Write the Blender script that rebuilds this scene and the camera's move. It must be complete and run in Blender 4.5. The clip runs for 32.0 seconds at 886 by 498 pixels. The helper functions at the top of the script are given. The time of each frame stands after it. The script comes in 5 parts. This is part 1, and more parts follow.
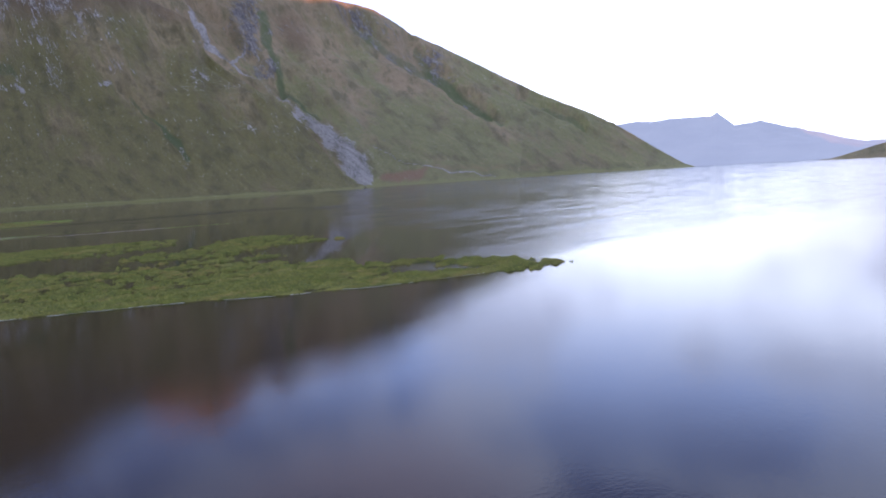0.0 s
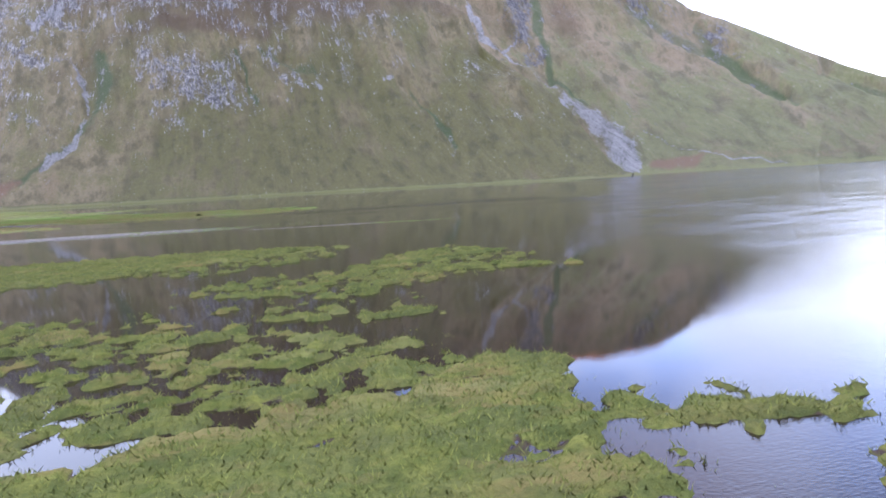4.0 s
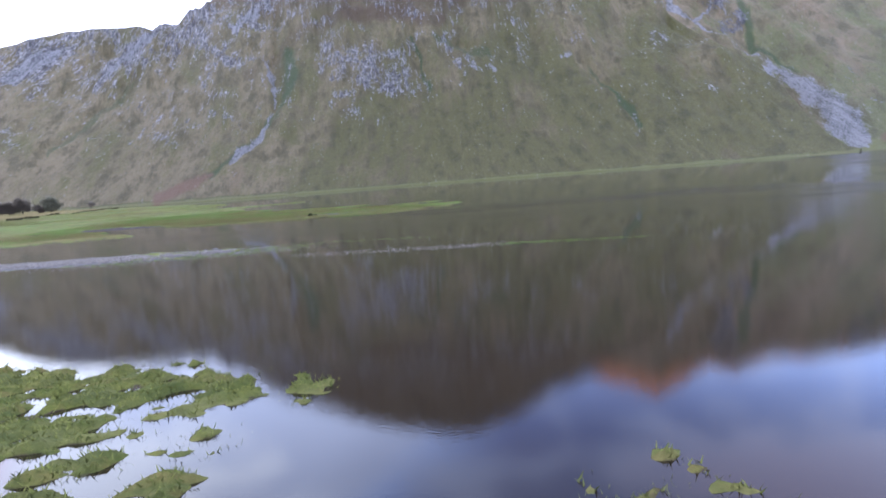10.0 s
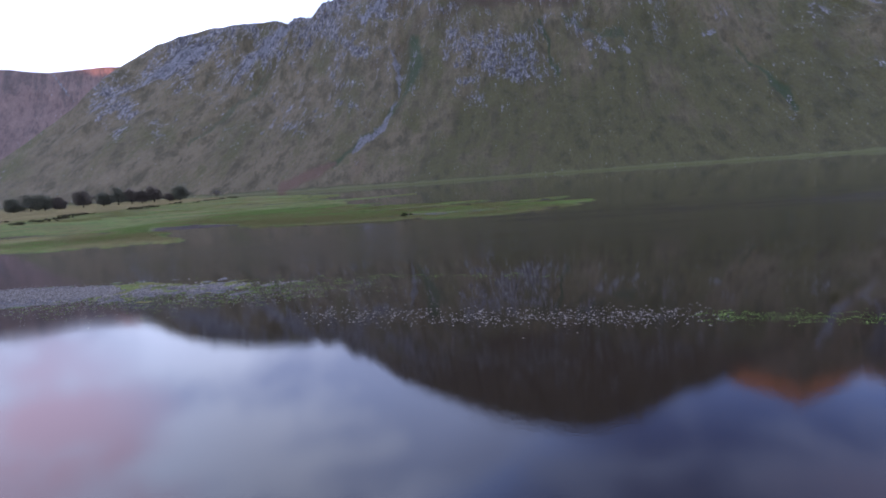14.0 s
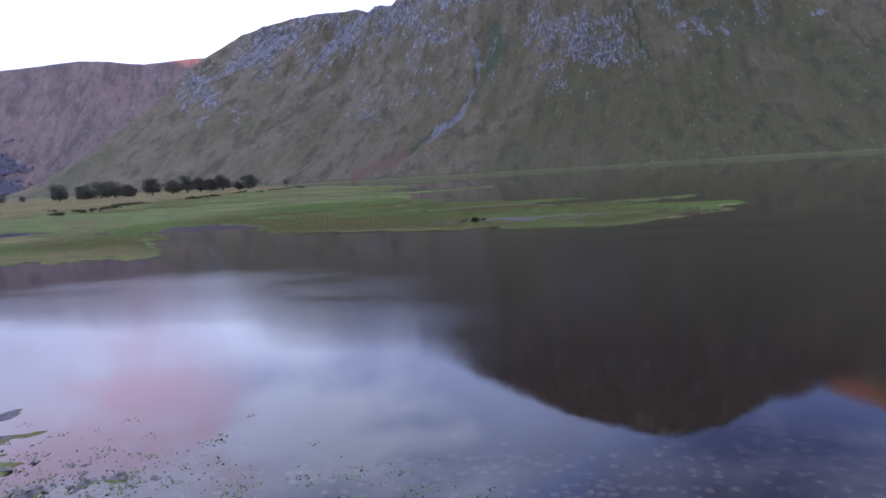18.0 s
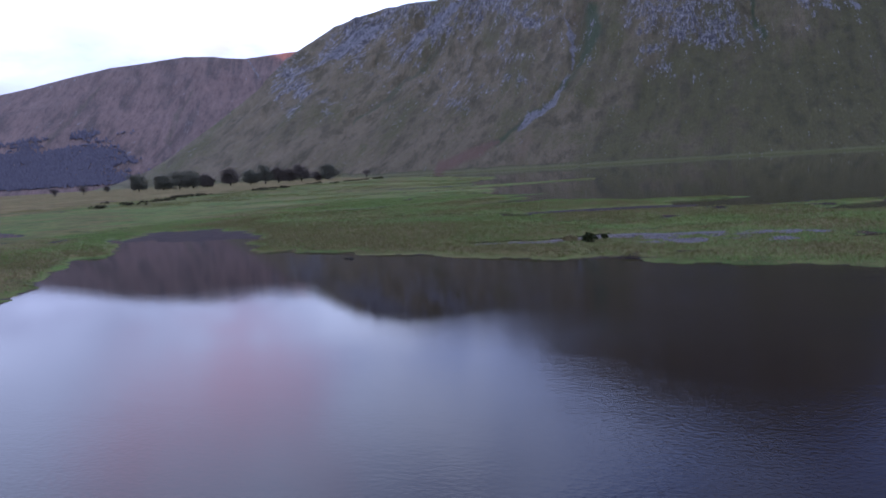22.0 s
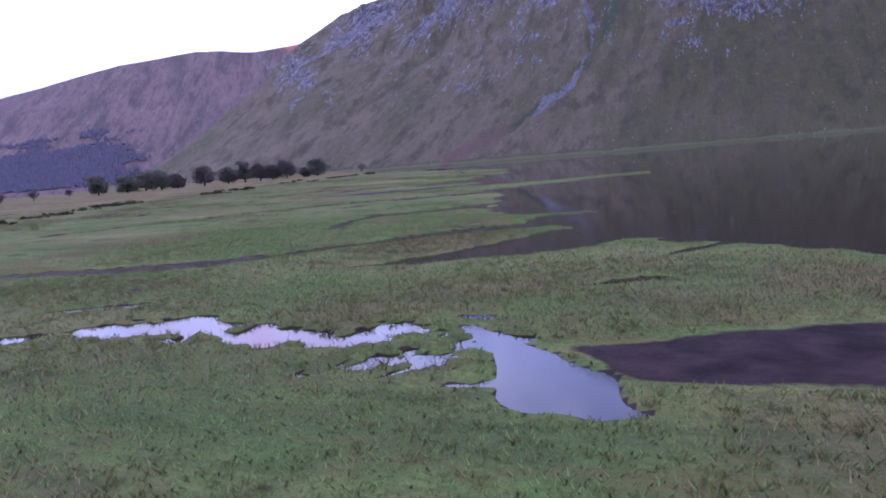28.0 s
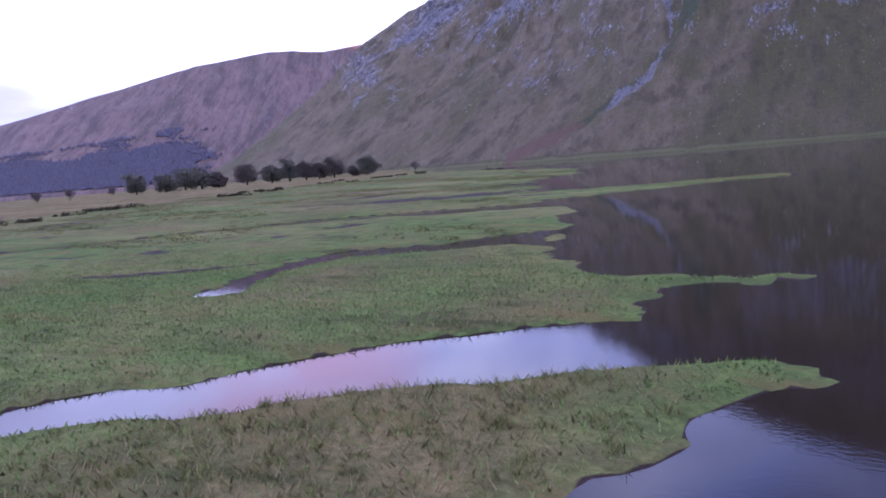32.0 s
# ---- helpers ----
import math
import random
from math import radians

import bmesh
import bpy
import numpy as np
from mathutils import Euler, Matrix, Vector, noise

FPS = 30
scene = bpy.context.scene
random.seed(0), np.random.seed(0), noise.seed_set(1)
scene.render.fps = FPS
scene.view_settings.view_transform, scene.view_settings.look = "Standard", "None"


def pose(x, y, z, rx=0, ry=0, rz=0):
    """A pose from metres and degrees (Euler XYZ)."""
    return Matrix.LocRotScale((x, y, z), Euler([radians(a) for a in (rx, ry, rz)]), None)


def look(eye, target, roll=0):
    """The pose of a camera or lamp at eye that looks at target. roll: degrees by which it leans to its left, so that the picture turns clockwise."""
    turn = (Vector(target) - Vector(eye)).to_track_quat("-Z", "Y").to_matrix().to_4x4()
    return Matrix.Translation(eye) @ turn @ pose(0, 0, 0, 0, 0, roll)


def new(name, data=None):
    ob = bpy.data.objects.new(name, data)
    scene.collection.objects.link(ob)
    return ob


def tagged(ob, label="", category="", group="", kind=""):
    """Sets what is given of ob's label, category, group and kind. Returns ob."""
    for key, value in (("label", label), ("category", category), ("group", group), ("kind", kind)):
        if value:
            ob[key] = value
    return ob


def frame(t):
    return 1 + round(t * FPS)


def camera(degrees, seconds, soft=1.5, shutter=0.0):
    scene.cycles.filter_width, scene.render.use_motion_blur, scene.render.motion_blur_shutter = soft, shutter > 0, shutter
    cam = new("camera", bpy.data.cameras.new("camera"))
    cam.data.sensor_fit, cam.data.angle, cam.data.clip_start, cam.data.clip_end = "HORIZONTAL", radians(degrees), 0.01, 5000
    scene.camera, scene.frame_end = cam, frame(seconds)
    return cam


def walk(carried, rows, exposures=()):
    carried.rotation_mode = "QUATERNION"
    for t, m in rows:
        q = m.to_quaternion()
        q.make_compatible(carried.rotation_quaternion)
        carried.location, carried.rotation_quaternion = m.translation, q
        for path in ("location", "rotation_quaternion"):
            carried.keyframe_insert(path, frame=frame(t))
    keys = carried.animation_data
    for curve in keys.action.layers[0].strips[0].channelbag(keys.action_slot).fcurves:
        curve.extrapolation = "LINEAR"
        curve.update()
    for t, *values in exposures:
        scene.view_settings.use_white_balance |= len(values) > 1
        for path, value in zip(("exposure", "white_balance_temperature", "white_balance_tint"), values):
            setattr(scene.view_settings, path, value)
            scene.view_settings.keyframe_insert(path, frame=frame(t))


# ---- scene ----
# ---------------------------------------------------------------- camera
cam = camera(67.04, 32.0, soft=1.8)
PATH = [  # seconds, x, y, z, yaw, pitch, roll
    (0, -27.70, -72.76, 4.90, -40.63, -5.94, -3.10),
    (0.5, -25.27, -69.87, 4.86, -37.32, -5.97, -3.25),
    (1, -22.74, -67.03, 4.83, -36.21, -5.97, -3.27),
    (1.5, -20.29, -64.19, 4.79, -35.29, -5.98, -3.43),
    (2, -18.22, -61.28, 4.74, -32.52, -5.94, -3.36),
    (2.5, -16.42, -58.53, 4.69, -27.69, -5.86, -3.28),
    (3, -14.72, -56.03, 4.66, -21.43, -5.77, -2.79),
    (3.5, -13.35, -53.58, 4.63, -19.26, -5.78, -2.81),
    (5.5, -8.23, -40.01, 4.16, -15.53, -5.92, -3.30),
    (6, -7.24, -37.71, 4.25, -14.79, -5.99, -3.49),
    (6.5, -6.22, -35.74, 4.41, -14.11, -6.06, -3.66),
    (7, -5.32, -33.62, 4.52, -12.77, -6.07, -3.86),
    (7.5, -4.58, -31.26, 4.58, -8.00, -5.96, -3.72),
    (8, -3.81, -28.61, 4.60, -6.22, -5.96, -3.73),
    (8.5, -3.02, -25.67, 4.61, -5.26, -6.01, -3.81),
    (9, -2.29, -22.64, 4.63, -4.36, -6.04, -3.94),
    (9.5, -1.65, -19.62, 4.67, -3.64, -6.11, -4.06),
    (10, -1.08, -16.69, 4.72, -2.95, -6.15, -4.23),
    (10.5, -0.62, -13.99, 4.76, -0.54, -6.12, -4.21),
    (11, -0.25, -11.38, 4.81, 2.02, -6.08, -4.17),
    (11.5, -0.01, -8.77, 4.86, 2.94, -6.13, -4.20),
    (12, -0.01, -5.95, 4.92, 3.81, -6.18, -4.25),
    (12.5, -0.05, -3.00, 4.96, 4.63, -6.25, -4.26),
    (13, 0.00, 0.00, 5.00, 5.27, -6.31, -4.20),
    (13.5, 0.03, 2.96, 5.01, 5.82, -6.35, -4.23),
    (14, -0.13, 5.89, 5.02, 7.67, -6.34, -4.10),
    (14.5, -0.48, 8.82, 5.04, 8.64, -6.37, -4.12),
    (16.5, -1.88, 21.10, 5.12, 10.72, -6.63, -3.89),
    (17, -2.49, 23.96, 5.08, 13.01, -6.64, -3.69),
    (17.5, -3.27, 26.86, 5.05, 13.76, -6.68, -3.59),
    (18, -4.04, 29.76, 5.01, 14.24, -6.74, -3.54),
    (18.5, -4.78, 32.67, 4.96, 14.64, -6.80, -3.53),
    (19, -5.68, 35.75, 4.89, 14.96, -6.85, -3.44),
    (19.5, -6.62, 38.93, 4.79, 15.29, -6.93, -3.51),
    (20, -7.57, 42.11, 4.66, 15.65, -6.99, -3.57),
    (20.5, -8.30, 45.19, 4.52, 15.83, -7.03, -3.59),
    (21, -8.97, 48.21, 4.42, 16.64, -7.05, -3.65),
    (21.5, -9.60, 51.40, 4.38, 21.15, -6.97, -3.43),
    (22, -10.26, 54.78, 4.39, 21.90, -7.01, -3.45),
    (22.5, -11.02, 58.27, 4.39, 22.03, -7.10, -3.58),
    (23, -11.84, 61.79, 4.36, 22.19, -7.15, -3.71),
    (23.5, -12.71, 65.28, 4.31, 22.32, -7.20, -3.83),
    (24, -13.58, 68.71, 4.30, 22.42, -7.26, -4.00),
    (24.5, -14.47, 72.01, 4.30, 22.57, -7.32, -4.13),
    (25, -15.41, 75.41, 4.30, 22.69, -7.40, -4.21),
    (25.5, -16.32, 78.59, 4.27, 22.83, -7.45, -4.26),
    (27.5, -20.87, 92.52, 4.58, 23.35, -7.71, -4.81),
    (28, -21.83, 95.96, 4.60, 23.47, -7.76, -4.92),
    (28.5, -22.81, 99.37, 4.58, 23.62, -7.81, -5.02),
    (29, -23.80, 102.75, 4.59, 23.68, -7.81, -4.88),
    (29.5, -24.63, 105.76, 4.57, 23.77, -7.82, -4.99),
    (30, -25.52, 109.11, 4.55, 23.91, -7.81, -5.02),
    (30.5, -26.59, 112.43, 4.48, 24.02, -7.82, -5.04),
    (31, -27.79, 115.73, 4.36, 26.33, -7.64, -4.97),
    (31.5, -29.06, 118.75, 4.19, 26.51, -7.59, -4.91),
    (32, -30.32, 121.67, 4.03, 29.12, -7.39, -4.77),
]
EXPOSURE = tuple((t, stops + 1.58, kelvin, tint) for t, stops, kelvin, tint in (
    (0.0, 0.37, 5750, 13), (1.0, 0.83, 5800, 13), (2.0, 1.12, 5850, 13), (3.0, 1.26, 5850, 13), (6.0, 1.4, 5600, 13), (9.0, 1.25, 5550, 13), (10.0, 1.12, 5500, 13), (11.0, 0.78, 5450, 14), (13.0, 0.2, 5300, 18),
    (14.0, 0.05, 5250, 18), (15.5, 0.1, 5280, 20), (17.0, 0.25, 5250, 21), (19.0, -0.05, 5150, 21), (23.0, -0.3, 4980, 22), (25.0, -0.18, 4850, 31), (28.0, 0.2, 4950, 42), (30.0, 0.28, 5000, 46), (32.0, 0.25, 5050, 41)))
walk(cam, [(t, pose(x, y, z, 90 + pitch, 0, yaw) @ pose(0, 0, 0, 0, 0, roll)) for t, x, y, z, yaw, pitch, roll in PATH], EXPOSURE)

# ---------------------------------------------------------------- light
SUN_ELEVATION, SUN_AZIMUTH = 3.2, 205.0  # low evening sun behind the camera; azimuth clockwise from +y
world = bpy.data.worlds.new("evening_sky")
scene.world = world
world.use_nodes = True


def add(tree, kind, **sets):
    node = tree.nodes.new(kind)
    for key, value in sets.items():
        if key in node.inputs:
            node.inputs[key].default_value = value
    return node


def link(tree, a, b):
    tree.links.new(a, b)


def noise_node(tree, vector, scale, detail=4.0, rough=0.55):
    node = add(tree, "ShaderNodeTexNoise", Scale=scale, Detail=detail, Roughness=rough)
    if vector is not None:
        link(tree, vector, node.inputs["Vector"])
    return node.outputs["Fac"]


def ramp(tree, fac, *stops):
    node = tree.nodes.new("ShaderNodeValToRGB")
    link(tree, fac, node.inputs["Fac"])
    ends = node.color_ramp.elements
    while len(ends) < len(stops):
        ends.new(0.5)
    for end, (at, value) in zip(ends, stops):
        end.position = at
        end.color = (value, value, value, 1) if isinstance(value, (int, float)) else (*value, 1)
    return node.outputs["Color"]


def mix(tree, fac, a, b, mode="MIX"):
    node = tree.nodes.new("ShaderNodeMix")
    node.data_type, node.blend_type = "RGBA", mode
    for socket, value in ((node.inputs[0], fac), (node.inputs[6], a), (node.inputs[7], b)):
        if isinstance(value, bpy.types.NodeSocket):
            link(tree, value, socket)
        elif isinstance(value, (int, float)):
            socket.default_value = value if socket.type == "VALUE" else (value, value, value, 1)
        else:
            socket.default_value = (*value, 1)
    return node.outputs[2]


def math_node(tree, operation, a, b=0.0):
    node = tree.nodes.new("ShaderNodeMath")
    node.operation = operation
    for socket, value in zip(node.inputs, (a, b)):
        if isinstance(value, bpy.types.NodeSocket):
            link(tree, value, socket)
        else:
            socket.default_value = value
    return node.outputs[0]


def build_sky():
    tree = world.node_tree
    tree.nodes.clear()
    out = tree.nodes.new("ShaderNodeOutputWorld")
    back = add(tree, "ShaderNodeBackground", Strength=0.05)
    sky = tree.nodes.new("ShaderNodeTexSky")
    sky.sky_type, sky.sun_disc = "NISHITA", False
    sky.sun_elevation, sky.sun_rotation = radians(SUN_ELEVATION), radians(SUN_AZIMUTH)
    way = tree.nodes.new("ShaderNodeTexCoord").outputs["Generated"]
    split = tree.nodes.new("ShaderNodeSeparateXYZ")
    link(tree, way, split.inputs[0])

    def towards(azimuth, elevation):
        node = tree.nodes.new("ShaderNodeVectorMath")
        node.operation = "DOT_PRODUCT"
        a, e = radians(azimuth), radians(elevation)
        node.inputs[1].default_value = (-math.sin(a) * math.cos(e), math.cos(a) * math.cos(e), math.sin(e))
        link(tree, way, node.inputs[0])
        return node.outputs["Value"]

    squash = tree.nodes.new("ShaderNodeMapping")
    squash.inputs["Scale"].default_value = (1.0, 1.0, 2.4)
    link(tree, way, squash.inputs["Vector"])
    fine = noise_node(tree, squash.outputs[0], 3.4, 6.0, 0.55)
    broad = noise_node(tree, squash.outputs[0], 1.7, 3.0, 0.5)
    height = math_node(tree, "MAXIMUM", split.outputs["Z"], 0.0)
    # thin bright cloud over the glen, reaching higher up the glen than down the loch
    glow = math_node(tree, "MULTIPLY", ramp(tree, towards(43, 16), (0.66, 0.0), (0.93, 1.0)), 0.43)
    lifted = math_node(tree, "SUBTRACT", height, math_node(tree, "ADD", glow, math_node(tree, "MULTIPLY", math_node(tree, "SUBTRACT", broad, 0.5), 0.25)))
    lifted = math_node(tree, "SUBTRACT", lifted, math_node(tree, "MULTIPLY", ramp(tree, towards(-66, 20), (0.9, 0.0), (0.985, 1.0)), 0.12))
    # the pale overhead end, out of view, is added to lift ambient light
    base = ramp(tree, lifted, (0.0, (0.95, 0.96, 1.0)), (0.12, (0.84, 0.88, 1.0)), (0.22, (0.46, 0.58, 0.92)), (0.36, (0.12, 0.16, 0.35)), (0.52, (0.16, 0.185, 0.3)), (0.75, (0.5, 0.51, 0.54)), (1.0, (0.6, 0.6, 0.6)))
    base = mix(tree, 1.0, base, (16.0, 16.0, 16.8), "MULTIPLY")
    base = mix(tree, 0.1, base, sky.outputs["Color"])
    grey = math_node(tree, "MULTIPLY", ramp(tree, fine, (0.45, 0.0), (0.58, 1.0)), 0.9)
    shade = mix(tree, ramp(tree, height, (0.1, 0.0), (0.3, 1.0)), (6.2, 6.1, 7.2), (7.6, 8.4, 11.4))
    base = mix(tree, grey, base, shade)
    veil = noise_node(tree, squash.outputs[0], 5.5, 5.0, 0.55)
    veil = math_node(tree, "MULTIPLY", ramp(tree, veil, (0.34, 0.0), (0.6, 0.85)), ramp(tree, towards(56, 15), (0.95, 0.0), (0.995, 1.0)))
    base = mix(tree, veil, base, (4.4, 4.0, 5.2))
    base = mix(tree, ramp(tree, towards(-17, 38), (0.89, 0.0), (0.97, 0.6)), base, (1.5, 1.8, 3.4))
    base = mix(tree, ramp(tree, towards(50, 25), (0.92, 0.0), (0.98, 0.7)), base, (15.5, 16.0, 18.0))
    low = math_node(tree, "MULTIPLY", ramp(tree, fine, (0.38, 0.35), (0.6, 1.0)), ramp(tree, height, (0.16, 1.0), (0.3, 0.0)))
    low = math_node(tree, "MULTIPLY", low, ramp(tree, towards(58, 8), (0.86, 0.0), (0.97, 0.9)))
    base = mix(tree, low, base, (4.7, 4.6, 5.5))
    # one bank of cloud that the low sun still reaches
    bank = math_node(tree, "MULTIPLY", ramp(tree, towards(42, 21), (0.976, 0.0), (0.994, 1.0)), ramp(tree, fine, (0.42, 0.0), (0.57, 0.62)))
    base = mix(tree, bank, base, (14.5, 8.2, 8.8))
    bank = math_node(tree, "MULTIPLY", ramp(tree, towards(-34, 38), (0.93, 0.0), (0.98, 1.0)), ramp(tree, fine, (0.48, 0.0), (0.62, 0.4)))
    base = mix(tree, bank, base, (6.0, 4.0, 5.4))
    link(tree, base, back.inputs["Color"])
    link(tree, back.outputs[0], out.inputs[0])


build_sky()
sun_data = bpy.data.lights.new("sun", "SUN")
sun_data.energy, sun_data.angle, sun_data.color = 5.0, radians(0.53), (1.0, 0.29, 0.09)
sun = new("sun", sun_data)
a, e = radians(SUN_AZIMUTH), radians(SUN_ELEVATION)
sun.matrix_world = look((math.sin(a) * 300, math.cos(a) * 300, 300 * math.tan(e)), (0, 0, 0))


# ---------------------------------------------------------------- numbers
def hashed(ix, iy, seed):
    n = (ix.astype(np.int64) * 374761393 + iy.astype(np.int64) * 668265263 + seed * 1442695041) & 0x7FFFFFFF
    n = ((n ^ (n >> 13)) * 1274126177) & 0x7FFFFFFF
    return ((n ^ (n >> 16)) & 0xFFFF) / 65535.0


def value_noise(x, y, seed=0):
    ix, iy = np.floor(x), np.floor(y)
    fx, fy = x - ix, y - iy
    fx, fy = fx * fx * (3 - 2 * fx), fy * fy * (3 - 2 * fy)
    a, b = hashed(ix, iy, seed), hashed(ix + 1, iy, seed)
    c, d = hashed(ix, iy + 1, seed), hashed(ix + 1, iy + 1, seed)
    return (a + (b - a) * fx) * (1 - fy) + (c + (d - c) * fx) * fy


def fbm(x, y, size, octaves=4, seed=0, gain=0.5, ridged=False):
    """Noise about 0 (ridged: 0 to 1) whose largest lumps are size wide."""
    total, weight, amp = 0.0, 0.0, 1.0
    for n in range(octaves):
        v = value_noise(x / size * 2**n + 17.3 * n, y / size * 2**n - 9.1 * n, seed + n)
        total = total + amp * ((1 - np.abs(2 * v - 1)) if ridged else (2 * v - 1))
        weight, amp = weight + amp, amp * gain
    return total / weight


def step(a, b, v):
    s = np.clip((v - a) / (b - a), 0, 1)
    return s * s * (3 - 2 * s)


def bar(x, y, *nodes):
    """How deep (x, y) lies inside a chain of tapered capsules; nodes: (x, y, radius)."""
    best = np.full(np.shape(x), -1e9)
    for (x0, y0, r0), (x1, y1, r1) in zip(nodes, nodes[1:] if len(nodes) > 1 else nodes):
        dx, dy = x1 - x0, y1 - y0
        s = np.clip(((x - x0) * dx + (y - y0) * dy) / (dx * dx + dy * dy + 1e-9), 0, 1)
        best = np.maximum(best, r0 + (r1 - r0) * s - np.hypot(x - x0 - s * dx, y - y0 - s * dy))
    return best


def cells(x, y, size, seed=0):
    """How near (x, y) is to the middle of its cushion: 1 there, about 0 between cushions."""
    x, y = x / size, y / size
    ix, iy = np.floor(x), np.floor(y)
    best = np.full(np.shape(x), 9.0)
    for dx in (-1, 0, 1):
        for dy in (-1, 0, 1):
            jx, jy = ix + dx, iy + dy
            best = np.minimum(best, np.hypot(jx + hashed(jx, jy, seed) - x, jy + hashed(jx, jy, seed + 7) - y))
    return np.clip(1 - best / 0.8, 0, 1)


def grid_mesh(name, xs, ys, zs, material, zone=None, flow=None, growth=None):
    """A sheet from three arrays of rows and columns."""
    rows, cols = xs.shape
    mesh = bpy.data.meshes.new(name)
    i = np.arange(rows * cols).reshape(rows, cols)
    quads = np.stack([i[:-1, :-1], i[:-1, 1:], i[1:, 1:], i[1:, :-1]], -1).reshape(-1, 4)
    mesh.vertices.add(rows * cols)
    mesh.vertices.foreach_set("co", np.stack([xs, ys, zs], -1).ravel().astype(np.float32))
    mesh.loops.add(quads.size)
    mesh.loops.foreach_set("vertex_index", quads.ravel().astype(np.int32))
    mesh.polygons.add(len(quads))
    mesh.polygons.foreach_set("loop_start", np.arange(0, quads.size, 4, dtype=np.int32))
    mesh.polygons.foreach_set("use_smooth", np.ones(len(quads), bool))
    mesh.update(calc_edges=True)
    if zone is not None:
        layer = mesh.attributes.new("zone", "FLOAT_COLOR", "POINT")
        layer.data.foreach_set("color", np.stack(zone, -1).ravel().astype(np.float32))
    if flow is not None:
        layer = mesh.attributes.new("flow", "FLOAT_VECTOR", "POINT")
        layer.data.foreach_set("vector", np.stack(flow, -1).ravel().astype(np.float32))
    if growth is not None:
        layer = mesh.attributes.new("growth", "FLOAT_COLOR", "POINT")
        layer.data.foreach_set("color", np.stack(growth, -1).ravel().astype(np.float32))
    mesh.materials.append(material)
    return mesh


# ---------------------------------------------------------------- materials
def material(name, rough=0.9):
    m = bpy.data.materials.new(name)
    m.use_nodes = True
    tree = m.node_tree
    shader = tree.nodes["Principled BSDF"]
    shader.inputs["Roughness"].default_value = rough
    shader.inputs["Specular IOR Level"].default_value = 0.25
    place = tree.nodes.new("ShaderNodeNewGeometry").outputs["Position"]
    return m, tree, shader, place


def bump(tree, shader, height, strength, distance):
    node = add(tree, "ShaderNodeBump", Strength=strength, Distance=distance)
    link(tree, height, node.inputs["Height"])
    link(tree, node.outputs[0], shader.inputs["Normal"])


def zones(tree):
    node = tree.nodes.new("ShaderNodeAttribute")
    node.attribute_name = "zone"
    split = tree.nodes.new("ShaderNodeSeparateColor")
    link(tree, node.outputs["Color"], split.inputs[0])
    return split.outputs[0], split.outputs[1], split.outputs[2], node.outputs["Alpha"]


def stretched(tree, place, x, y, z):
    node = tree.nodes.new("ShaderNodeMapping")
    node.inputs["Scale"].default_value = (x, y, z)
    link(tree, place, node.inputs["Vector"])
    return node.outputs[0]


